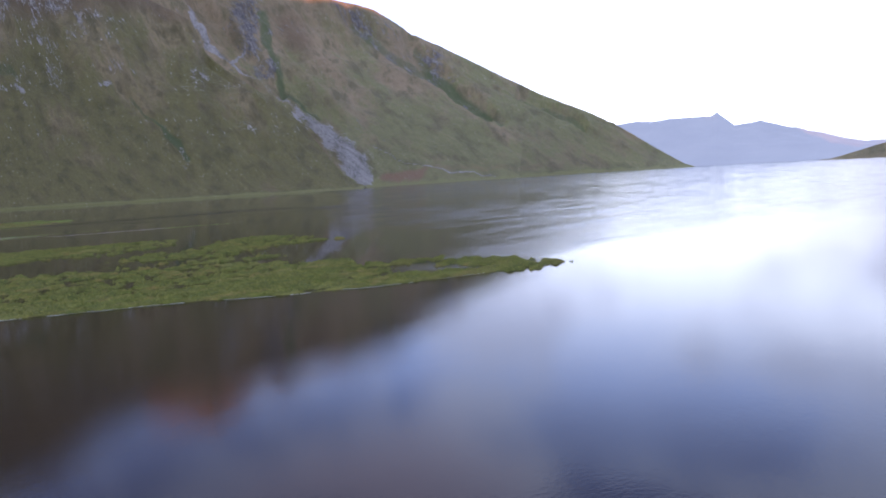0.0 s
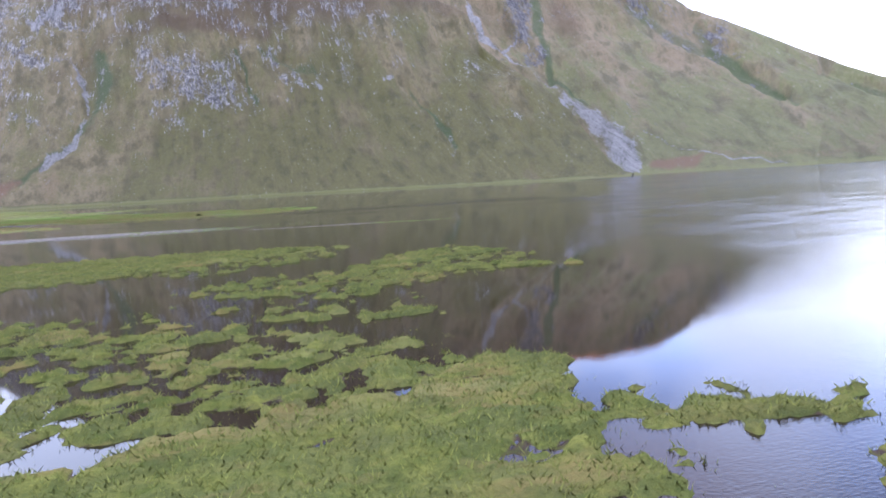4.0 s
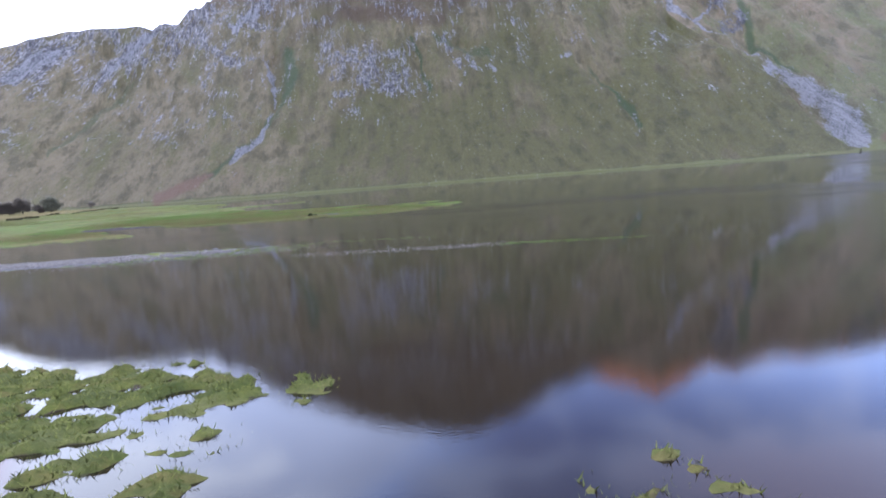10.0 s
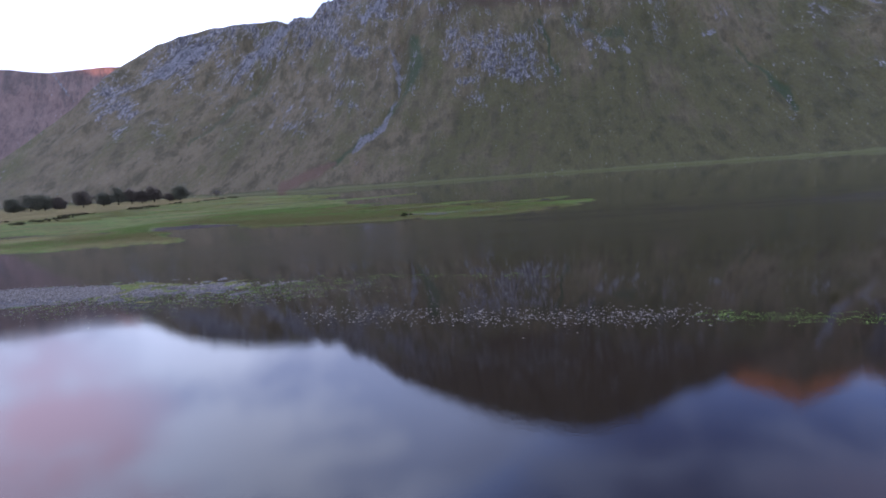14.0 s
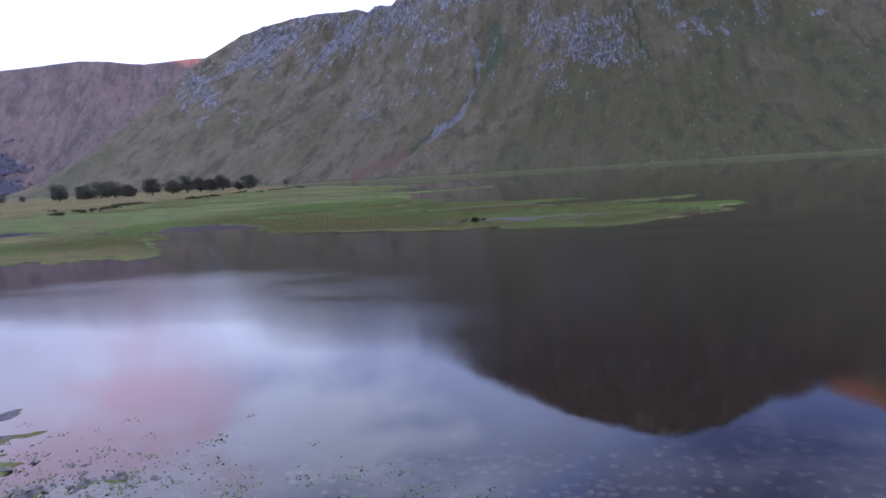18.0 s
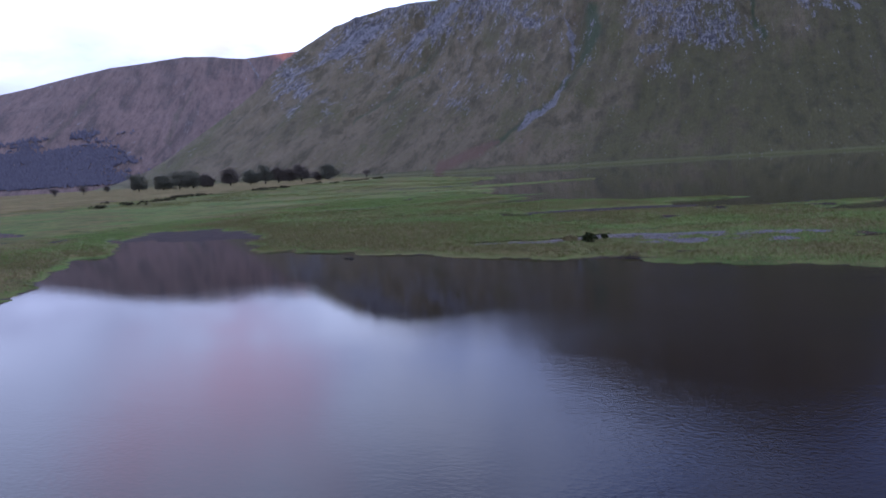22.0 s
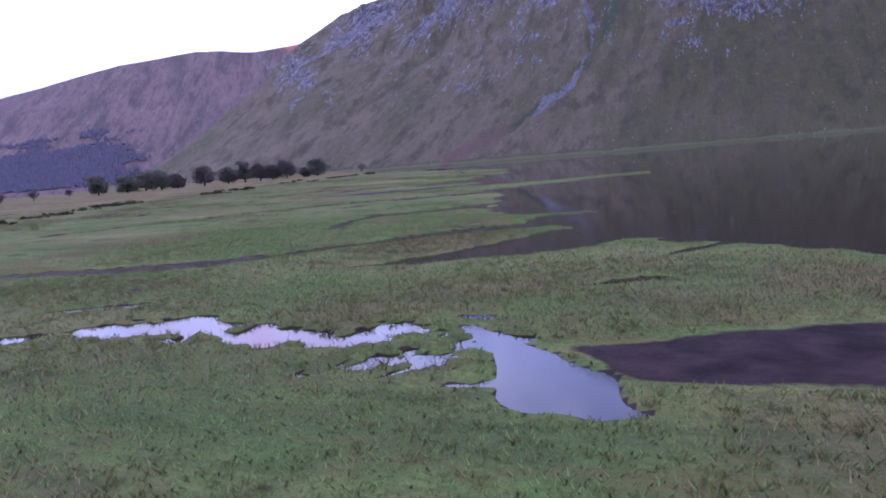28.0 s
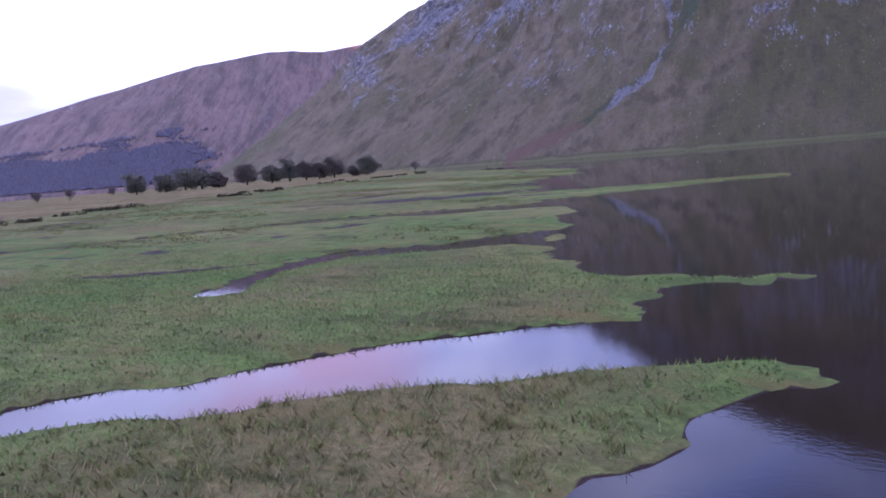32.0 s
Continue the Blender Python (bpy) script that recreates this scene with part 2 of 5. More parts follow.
def hill_material(name, brown, green, rock_low=(0.055, 0.05, 0.047), rock_high=(0.36, 0.325, 0.295), dots=0.5, lined=0.26, patchy=1.0):
    """zone: red bare rock, green fern, blue scree, alpha green growth (over half: the bright shore strip).
    growth: red dark wet green and painted gully shade, green brown heather, blue bright grass. flow: across the slope's
    grain, along it, azimuth."""
    m, tree, shader, place = material(name, 0.95)
    rock, fern, scree, lush = zones(tree)
    grown = tree.nodes.new("ShaderNodeAttribute")
    grown.attribute_name = "growth"
    split = tree.nodes.new("ShaderNodeSeparateColor")
    link(tree, grown.outputs["Color"], split.inputs[0])
    wet, heather, bright = split.outputs[0], split.outputs[1], split.outputs[2]
    flow = tree.nodes.new("ShaderNodeAttribute")
    flow.attribute_name = "flow"
    axes = tree.nodes.new("ShaderNodeSeparateXYZ")
    link(tree, flow.outputs["Vector"], axes.inputs[0])

    def away(value, amount):
        return math_node(tree, "MULTIPLY", math_node(tree, "SUBTRACT", value, 0.5), amount)

    def total(*values):
        out = values[0]
        for value in values[1:]:
            out = math_node(tree, "ADD", out, value)
        return out

    def joined(x, y):
        node = tree.nodes.new("ShaderNodeCombineXYZ")
        link(tree, x, node.inputs[0])
        link(tree, y, node.inputs[1])
        return node.outputs[0]

    half = math_node(tree, "MULTIPLY", total(axes.outputs[0], axes.outputs[2]), 0.5)
    even = joined(half, math_node(tree, "MULTIPLY", axes.outputs[1], 0.85))
    long = joined(axes.outputs[0], math_node(tree, "MULTIPLY", axes.outputs[1], 0.42))
    big = noise_node(tree, even, 0.014, 5, 0.6)
    mid = noise_node(tree, even, 0.06, 6, 0.65)
    small = noise_node(tree, even, 0.22, 6, 0.7)
    fine = noise_node(tree, even, 0.55, 5, 0.75)
    streak = noise_node(tree, long, 0.16, 6, 0.7)
    rib = noise_node(tree, long, 0.045, 5, 0.6)

    greened = total(math_node(tree, "MULTIPLY", lush, 1.9), away(big, 5.0 * patchy), away(mid, 3.2 * patchy), away(small, 1.2 * patchy))
    heath = mix(tree, ramp(tree, greened, (0.0, 0.0), (0.8, 1.0)), brown, green)
    heath = mix(tree, ramp(tree, total(rib, away(mid, 0.5)), (0.36, lined), (0.5, 0.0)), heath, tuple(0.62 * v for v in green))
    heath = mix(tree, ramp(tree, total(streak, away(small, 0.4)), (0.34, lined), (0.5, 0.0)), heath, tuple(0.55 * v for v in brown))
    heath = mix(tree, ramp(tree, total(streak, away(rib, 0.5)), (0.54, 0.0), (0.72, lined)), heath, tuple(1.35 * v for v in brown))
    heath = mix(tree, ramp(tree, mid, (0.36, 0.75 * patchy), (0.52, 0.0)), heath, tuple(0.5 * v for v in green))
    heath = mix(tree, ramp(tree, small, (0.34, 0.3), (0.5, 0.0)), heath, tuple(0.5 * v for v in green))
    heath = mix(tree, ramp(tree, fine, (0.36, 0.28), (0.5, 0.0)), heath, tuple(0.45 * v for v in green))
    heath = mix(tree, ramp(tree, fine, (0.56, 0.0), (0.74, 0.35)), heath, tuple(1.6 * v for v in brown))
    heath = mix(tree, ramp(tree, total(heather, away(mid, 0.8), away(big, 1.0)), (0.3, 0.0), (1.0, 0.85)), heath, (0.082, 0.052, 0.028))
    heath = mix(tree, ramp(tree, total(wet, away(small, 0.7), away(mid, 0.5)), (0.3, 0.0), (0.75, 0.8)), heath, (0.05, 0.068, 0.024))
    heath = mix(tree, ramp(tree, total(bright, away(mid, 0.9), away(small, 0.5)), (0.3, 0.0), (0.8, 0.7)), heath, (0.12, 0.15, 0.05))
    heath = mix(tree, ramp(tree, total(lush, away(fine, 0.3)), (0.6, 0.0), (0.95, 0.85)), heath, (0.15, 0.143, 0.05))
    rusty = total(fern, away(fine, 0.7), away(mid, 0.8))
    heath = mix(tree, ramp(tree, rusty, (0.35, 0.0), (1.1, 0.75)), heath, (0.145, 0.076, 0.046))
    # bare rock broken by ledges of heath
    chips = mix(tree, 0.45, noise_node(tree, long, 0.2, 6, 0.75), noise_node(tree, long, 0.62, 4, 0.7))
    stone = mix(tree, ramp(tree, total(chips, away(fine, 0.8), away(small, 0.7)), (0.44, 0.0), (0.7, 1.0)), rock_low, rock_high)
    spots = total(rock, away(chips, 2.3), away(streak, 1.0), away(mid, 1.3), away(fine, 0.8))
    colour = mix(tree, ramp(tree, spots, (0.46, 0.0), (0.62, 0.95)), heath, stone)
    colour = mix(tree, ramp(tree, math_node(tree, "ABSOLUTE", math_node(tree, "SUBTRACT", spots, 0.42)), (0.0, 0.5), (0.05, 0.0)), colour, tuple(0.35 * v for v in green))
    # single pale boulders
    boulder = tree.nodes.new("ShaderNodeTexVoronoi")
    boulder.inputs["Scale"].default_value = 0.2
    link(tree, even, boulder.inputs["Vector"])
    specks = math_node(tree, "MULTIPLY", ramp(tree, boulder.outputs["Distance"], (0.08, 1.0), (0.16, 0.0)), ramp(tree, total(mid, away(big, 0.7), away(streak, 0.5)), (0.44, 0.0), (0.6, dots)))
    colour = mix(tree, specks, colour, (0.36, 0.335, 0.3))
    pale = mix(tree, ramp(tree, total(fine, away(streak, 0.7), away(mid, 0.6)), (0.33, 0.0), (0.62, 1.0)), (0.075, 0.07, 0.065), (0.24, 0.222, 0.21))
    pebbles = total(scree, away(fine, 0.9), away(mid, 1.9), away(streak, 0.9))
    colour = mix(tree, ramp(tree, pebbles, (0.42, 0.0), (0.62, 0.92)), colour, pale)
    link(tree, colour, shader.inputs["Base Color"])
    bump(tree, shader, total(mid, away(small, 0.7), away(fine, 0.35), away(streak, 0.4), away(spots, 0.5)), 0.7, 5.0)
    return m


hill_cover = hill_material("heath_and_crag", (0.19, 0.144, 0.073), (0.106, 0.094, 0.029))
# rock colours darkened for the shade on the gully cliffs
east_cover = hill_material("heath_and_shaded_crag", (0.2, 0.146, 0.084), (0.134, 0.127, 0.05), (0.04, 0.038, 0.042), (0.2, 0.18, 0.165), dots=0.3)
far_cover = hill_material("brown_moor", (0.215, 0.142, 0.108), (0.15, 0.118, 0.09), dots=0.15, lined=0.8, patchy=0.35)


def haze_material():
    """The farthest hills, a backdrop: distance haze painted as a pale blue glow."""
    m, tree, shader, place = material("haze_glow_hills", 1.0)
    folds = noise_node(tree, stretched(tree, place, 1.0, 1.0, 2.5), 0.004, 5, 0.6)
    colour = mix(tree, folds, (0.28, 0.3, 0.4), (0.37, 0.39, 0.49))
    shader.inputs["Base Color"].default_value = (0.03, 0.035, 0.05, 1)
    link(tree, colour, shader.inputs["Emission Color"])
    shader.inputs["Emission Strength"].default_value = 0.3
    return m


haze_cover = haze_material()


def ground_material():
    """zone: red mud and shaded cushion rims, green gravel, blue rank yellow grass, alpha lush turf."""
    m, tree, shader, place = material("salt_marsh", 0.95)
    mud, gravel, rank, lush = zones(tree)
    big = noise_node(tree, place, 0.09, 4, 0.6)
    mid = noise_node(tree, place, 0.9, 5, 0.65)
    fine = noise_node(tree, place, 7.0, 5, 0.7)
    turf = mix(tree, ramp(tree, big, (0.4, 0.0), (0.62, 1.0)), (0.145, 0.222, 0.05), (0.23, 0.226, 0.07))
    blotch = noise_node(tree, stretched(tree, place, 0.6, 1.0, 1.0), 0.28, 5, 0.65)
    turf = mix(tree, ramp(tree, blotch, (0.54, 0.0), (0.7, 0.8)), turf, (0.2, 0.152, 0.062))
    turf = mix(tree, ramp(tree, blotch, (0.3, 0.8), (0.44, 0.0)), turf, (0.098, 0.145, 0.03))
    tuft = noise_node(tree, place, 1.1, 6, 0.7)
    cushion = mix(tree, ramp(tree, tuft, (0.36, 0.0), (0.62, 1.0)), (0.07, 0.088, 0.018), (0.175, 0.172, 0.04))
    cushion = mix(tree, ramp(tree, blotch, (0.5, 0.0), (0.68, 0.7)), cushion, (0.15, 0.12, 0.04))
    turf = mix(tree, lush, turf, cushion)
    turf = mix(tree, ramp(tree, rank, (0.0, 0.0), (0.75, 0.75)), turf, (0.2, 0.15, 0.06))
    turf = mix(tree, ramp(tree, rank, (0.8, 0.0), (0.95, 1.0)), turf, mix(tree, ramp(tree, big, (0.4, 0.0), (0.6, 1.0)), (0.2, 0.145, 0.055), (0.34, 0.235, 0.1)))
    turf = mix(tree, ramp(tree, mid, (0.36, 0.55), (0.6, 0.0)), turf, (0.075, 0.08, 0.035))
    turf = mix(tree, ramp(tree, fine, (0.35, 0.6), (0.6, 0.0)), turf, (0.06, 0.065, 0.02))
    bands = noise_node(tree, stretched(tree, place, 0.35, 1.0, 1.0), 0.55, 5, 0.7)
    turf = mix(tree, ramp(tree, bands, (0.53, 0.0), (0.64, 0.75)), turf, (0.18, 0.135, 0.048))
    turf = mix(tree, ramp(tree, bands, (0.34, 0.8), (0.45, 0.0)), turf, (0.055, 0.065, 0.02))
    reach = noise_node(tree, stretched(tree, place, 0.24, 1.0, 1.0), 0.11, 6, 0.7)
    turf = mix(tree, ramp(tree, reach, (0.53, 0.0), (0.64, 0.55)), turf, (0.25, 0.225, 0.085))
    turf = mix(tree, ramp(tree, reach, (0.35, 0.6), (0.46, 0.0)), turf, (0.085, 0.105, 0.035))
    wet = mix(tree, ramp(tree, mid, (0.35, 0.0), (0.65, 1.0)), (0.02, 0.012, 0.009), (0.058, 0.037, 0.029))
    shingle = mix(tree, ramp(tree, fine, (0.35, 0.0), (0.65, 1.0)), (0.075, 0.066, 0.06), (0.21, 0.19, 0.178))
    edge = math_node(tree, "ADD", mud, math_node(tree, "MULTIPLY", math_node(tree, "SUBTRACT", mid, 0.5), 0.7))
    colour = mix(tree, ramp(tree, edge, (0.42, 0.0), (0.58, 1.0)), turf, wet)
    patch = math_node(tree, "ADD", gravel, math_node(tree, "MULTIPLY", math_node(tree, "SUBTRACT", mid, 0.5), 0.8))
    colour = mix(tree, ramp(tree, patch, (0.42, 0.0), (0.6, 1.0)), colour, shingle)
    link(tree, colour, shader.inputs["Base Color"])
    link(tree, ramp(tree, edge, (0.45, 0.95), (0.6, 0.8)), shader.inputs["Roughness"])
    link(tree, ramp(tree, edge, (0.45, 0.04), (0.6, 0.1)), shader.inputs["Specular IOR Level"])
    bump(tree, shader, mix(tree, 0.5, mid, fine), 0.8, 0.12)
    return m


def water_material():
    """zone: red ripple, green stony bed showing through."""
    m, tree, shader, place = material("loch_water", 0.03)
    shader.inputs["IOR"].default_value = 1.333
    shader.inputs["Specular IOR Level"].default_value = 0.5
    ruffle, bed = zones(tree)[:2]
    pebble = tree.nodes.new("ShaderNodeTexVoronoi")
    pebble.inputs["Scale"].default_value = 6.5
    wander = tree.nodes.new("ShaderNodeTexNoise")
    wander.inputs["Scale"].default_value = 2.5
    link(tree, place, wander.inputs["Vector"])
    link(tree, mix(tree, 0.12, place, wander.outputs["Color"]), pebble.inputs["Vector"])
    tone = tree.nodes.new("ShaderNodeSeparateColor")
    link(tree, pebble.outputs["Color"], tone.inputs[0])
    murk = noise_node(tree, place, 0.35, 4, 0.6)
    peat = mix(tree, murk, (0.012, 0.008, 0.005), (0.025, 0.017, 0.009))
    stony = mix(tree, ramp(tree, tone.outputs[0], (0.35, 0.0), (1.0, 1.0)), (0.03, 0.021, 0.012), (0.105, 0.075, 0.048))
    stony = mix(tree, ramp(tree, pebble.outputs["Distance"], (0.3, 0.0), (0.6, 0.9)), stony, (0.02, 0.014, 0.008))
    clear = math_node(tree, "MULTIPLY", bed, ramp(tree, murk, (0.3, 0.3), (0.6, 1.0)))
    link(tree, mix(tree, clear, peat, stony), shader.inputs["Base Color"])
    cats = noise_node(tree, stretched(tree, place, 0.5, 1.6, 1.0), 0.16, 5, 0.65)
    ruffle = math_node(tree, "MULTIPLY", ruffle, ramp(tree, cats, (0.36, 0.55), (0.62, 1.0)))
    waves = noise_node(tree, stretched(tree, place, 1.0, 1.6, 1.0), 8.0, 3, 0.55)
    swell = noise_node(tree, stretched(tree, place, 1.0, 1.5, 1.0), 0.9, 2, 0.5)
    height = math_node(tree, "MULTIPLY", mix(tree, 0.35, waves, swell), ruffle)
    bump(tree, shader, height, 1.0, 0.016)
    link(tree, ramp(tree, ruffle, (0.1, 0.012), (0.6, 0.07), (1.0, 0.2)), shader.inputs["Roughness"])
    return m


marsh = ground_material()
water_skin = water_material()

# ---------------------------------------------------------------- the large structure
def profile(*pairs):
    at, value = zip(*sorted(pairs))
    return lambda v: np.interp(v, at, value)


def stroke(az, el, *nodes):
    """1 along a ragged line through (azimuth, elevation, half-width in degrees), falling to 0 at its edges."""
    waz, wel = az + 0.35 * fbm(az, el, 0.9, 3, 91), el + 0.25 * fbm(az, el, 0.9, 3, 95)
    widest = max(n[2] for n in nodes)
    return np.clip(0.5 + bar(waz, wel, *nodes) / (0.9 * widest), 0, 1)


def hill(name, label, cover, span, foot, crest, skyline, rows, cols, curve=1.25, rough=30.0, zone=None, carve=None, back=1.02, lean=None):
    """A mountain side on rays from the origin: foot and crest distances and the skyline's elevation by azimuth (degrees, left is positive).
    lean: how many degrees to the right the slope's grain goes for each degree that it rises."""
    az = np.linspace(span[0], span[1], cols)[None, :] * np.ones((rows, 1))
    s = np.r_[np.linspace(-0.03, 1.0, rows - 14), np.linspace(1.02, 1.5, 14)][:, None] * np.ones((1, cols))
    r0, r1 = foot(az), crest(az)
    r = r0 + (r1 - r0) * s
    top = r1 * np.tan(np.radians(np.maximum(skyline(az), 0.0)))
    rise = np.where(s < 1, np.sign(s) * np.abs(s) ** curve, 1 - back * (s - 1) * 2)
    x, y = -np.sin(np.radians(az)) * r, np.cos(np.radians(az)) * r
    fade = np.clip(s, 0, 1) * np.clip(top / 150.0, 0, 1)
    el = np.degrees(np.arctan2(top * rise, r))
    grain = az + (lean(az) * el if lean else 0)
    across, up = 14 * grain, 14 * el
    lumps = fbm(x, y, 260, 5, 3, 0.5, True) - 0.55
    ribs = fbm(grain, el * 0.45, 4.5, 3, 11, 0.4, True) - 0.5
    dents = fbm(0.6 * grain + 0.4 * az, el * 0.8, 3.0, 5, 15, 0.5)
    z = top * rise + (lumps * 1.2 + ribs * 0.8 + dents * 1.0) * rough * fade * np.where(s > 0.93, np.clip((1.0 - s) / 0.07, 0.25, 1), 1)
    shares, growth = zone(az, el, x, y, z) if zone else ([0 * z, 0 * z, 0 * z, 0 * z], [0 * z, 0 * z, 0 * z, 0 * z])
    crag = fbm(grain, el * 0.5, 0.8, 4, 141, 0.55, True) - 0.5 + 0.5 * (fbm(0.5 * (grain + az), el, 2.2, 3, 151, 0.5, True) - 0.5)
    z = z + crag * 13 * np.clip(shares[0] * 1.5, 0, 1) * fade * np.where(s > 0.95, 0.3, 1)
    if carve is not None:
        z = z - carve(az, el) * fade
    z = np.where(s <= 0, -3.0, z)
    mesh = grid_mesh(name, x, y, z, cover, shares, [across, up, 14 * az], growth)
    return tagged(new(name, mesh), label, "mountain", kind="structure")


def main_zone(az, el, x, y, z):
    n = fbm(az, el, 2.5, 4, 21)
    m = fbm(az, el * 1.5, 0.9, 3, 23)
    waz, wel = az + 0.7 * n, el + 0.5 * m
    face = bar(waz, wel, (5.5, 11.2, 1.3), (3.2, 9.8, 2.2), (-0.6, 10.2, 1.6), (-2.4, 8.6, 0.8))
    face = np.maximum(face, bar(waz, wel, (-4.4, 11.0, 0.8), (-6.0, 9.9, 0.8), (-8.9, 9.2, 0.7)))
    face = np.maximum(face, np.maximum(bar(waz, wel, (-10.6, 10.7, 0.5), (-11.3, 10.2, 0.4)), bar(waz, wel, (4.4, 7.6, 1.0), (3.8, 6.4, 0.5))))
    slabs = np.maximum(bar(waz, wel, (33.5, 6.8, 0.7), (28.5, 10.0, 1.3), (23.5, 12.4, 1.0)), bar(waz, wel, (25.0, 7.8, 0.5), (21.0, 10.8, 1.0), (16.0, 13.2, 1.3), (11.0, 15.0, 1.8)))
    brow = bar(waz, wel, (9.0, 14.6, 1.2), (0.0, 15.6, 1.2), (-10, 14.6, 1.0), (-16, 13.6, 0.6))
    knobs = np.maximum(bar(waz, wel, (14.6, 10.4, 0.6), (13.0, 11.6, 0.5)), bar(waz, wel, (15.0, 8.0, 0.5)))
    near = np.maximum(np.maximum(face, slabs), np.maximum(0.7 * brow, knobs))
    rock = 0.34 + 0.2 * np.clip(near, -1.2, 0.9) + 0.34 * n + 0.3 * m + 0.1 * step(6, 16, az) * step(2, 6, el)
    rock = np.clip(rock, 0, 0.66) * step(2.0, 6.0, el + 1.5 * n)
    fern = stroke(az, el, (16.2, 2.1, 0.25), (17.8, 1.4, 0.45), (20.5, 0.5, 0.5)) * 0.95 + 0.45 * stroke(az, el, (13.6, 2.6, 0.5), (14.6, 0.8, 1.0))
    stream = stroke(az, el, (10.6, 11.2, 0.1), (10.2, 9.2, 0.2), (10.4, 7.6, 0.16), (11.2, 6.0, 0.05), (11.9, 5.0, 0.22), (13.3, 3.8, 0.36), (14.5, 3.0, 0.3)) * 0.85
    slab = stroke(az, el, (31.8, 7.4, 0.1), (28.9, 9.3, 0.35), (26.3, 10.9, 0.4), (25.4, 11.3, 0.1)) * 1.1
    slab = np.maximum(slab, stroke(az, el, (23.6, 8.6, 0.08), (21.6, 10.2, 0.3), (19.6, 11.6, 0.35), (18.6, 12.3, 0.1)) * 0.85)
    slab = np.maximum(slab, stroke(az, el, (13.0, 12.6, 0.2), (11.0, 14.1, 0.3)) * 0.8)
    patches = np.maximum(0.8 * stroke(az, el, (-14.1, 9.3, 0.1), (-14.7, 9.4, 0.3)), 0.85 * stroke(az, el, (-5.2, 9.8, 0.1), (-6.9, 9.0, 0.25), (-8.6, 8.8, 0.2)))
    patches = np.maximum(patches, 0.8 * stroke(az, el, (-19.9, 2.6, 0.2), (-20.3, 3.0, 0.15)))
    patches = np.maximum(patches, 0.5 * stroke(az, el, (2.6, 8.2, 0.3), (-1.8, 8.0, 0.5)))
    edge = stroke(az, el, (-21.5, 13.0, 0.05), (-24.6, 10.4, 0.1), (-28.4, 7.6, 0.14), (-30.8, 5.6, 0.2)) * 0.8
    rock = np.clip(rock + 0.5 * slab + 0.3 * patches, 0, 0.85)
    scree = np.maximum(np.maximum(stream, 0.85 * slab), np.maximum(edge, 0.5 * patches))
    lush = np.maximum((1 - step(0.08, 0.42, el + 0.12 * m)), 0.55 * (1 - 0.6 * step(3, 13, el + 3 * n)) * step(-20, 2, -az))
    wet = 0.8 * stroke(az, el, (8.7, 11.2, 0.5), (8.8, 9.6, 0.7), (9.6, 7.6, 0.3), (11.0, 6.0, 0.12)) + 0.9 * stroke(az, el, (10.9, 6.6, 0.12), (11.8, 5.2, 0.12), (15.6, 2.5, 0.16), (16.3, 2.0, 0.3))
    wet = np.maximum(wet, 0.9 * stroke(az, el, (-16.2, 8.6, 0.06), (-18.4, 6.2, 0.16), (-19.6, 4.8, 0.3), (-20.3, 3.6, 0.25)))
    wet = np.maximum(wet, 0.9 * stroke(az, el, (-1.6, 12.2, 0.2), (-2.3, 10.6, 0.16), (-2.3, 8.8, 0.12), (-3.0, 8.0, 0.3)))
    wet = np.maximum(wet, 0.6 * stroke(az, el, (-3.6, 11.9, 0.4), (-6.0, 10.6, 0.3), (-8.0, 10.2, 0.4)))
    wet = np.maximum(wet, 0.55 * stroke(az, el, (20.6, 9.2, 0.12), (23.6, 7.0, 0.2), (27.5, 4.2, 0.15)))
    heather = 0.9 * step(12.5, 15.0, el + 1.2 * n) + 0.55 * stroke(az, el, (12.4, 9.4, 0.5), (8.0, 12.5, 0.5), (2.0, 14.0, 0.5), (-4.0, 13.0, 0.5))
    bright = 0.55 * bar(waz, wel, (6.0, 5.2, 1.0), (0.0, 6.4, 1.2), (-3.0, 8.0, 0.5)) + 0.4 * bar(waz, wel, (22, 5.4, 0.8), (17.5, 7.4, 0.8))
    return [rock, np.clip(fern, 0, 1), scree, np.clip(lush, 0, 1)], [np.clip(wet, 0, 1), np.clip(heather, 0, 1), np.clip(bright, 0, 1), 0 * z + 1]


def main_carve(az, el):
    return (16 * stroke(az, el, (9.2, 13.6, 0.5), (9.8, 10.8, 0.5), (10.0, 8.0, 0.4), (11.2, 5.8, 0.3), (13.5, 3.6, 0.2), (16.0, 2.2, 0.15))
            + 16 * stroke(az, el, (-1.6, 12.4, 0.5), (-2.4, 9.0, 0.35)) + 12 * stroke(az, el, (-15.6, 9.0, 0.25), (-18.7, 5.9, 0.4), (-20.3, 3.6, 0.3))
            + 10 * stroke(az, el, (20.0, 9.6, 0.3), (23.6, 7.0, 0.4), (28.0, 4.0, 0.3)) + 9 * stroke(az, el, (-4.0, 11.8, 0.3), (-8.0, 10.2, 0.4)) + 12 * stroke(az, el, (16.6, 14.0, 0.4), (20.4, 12.4, 0.5), (25.6, 8.8, 0.4)))


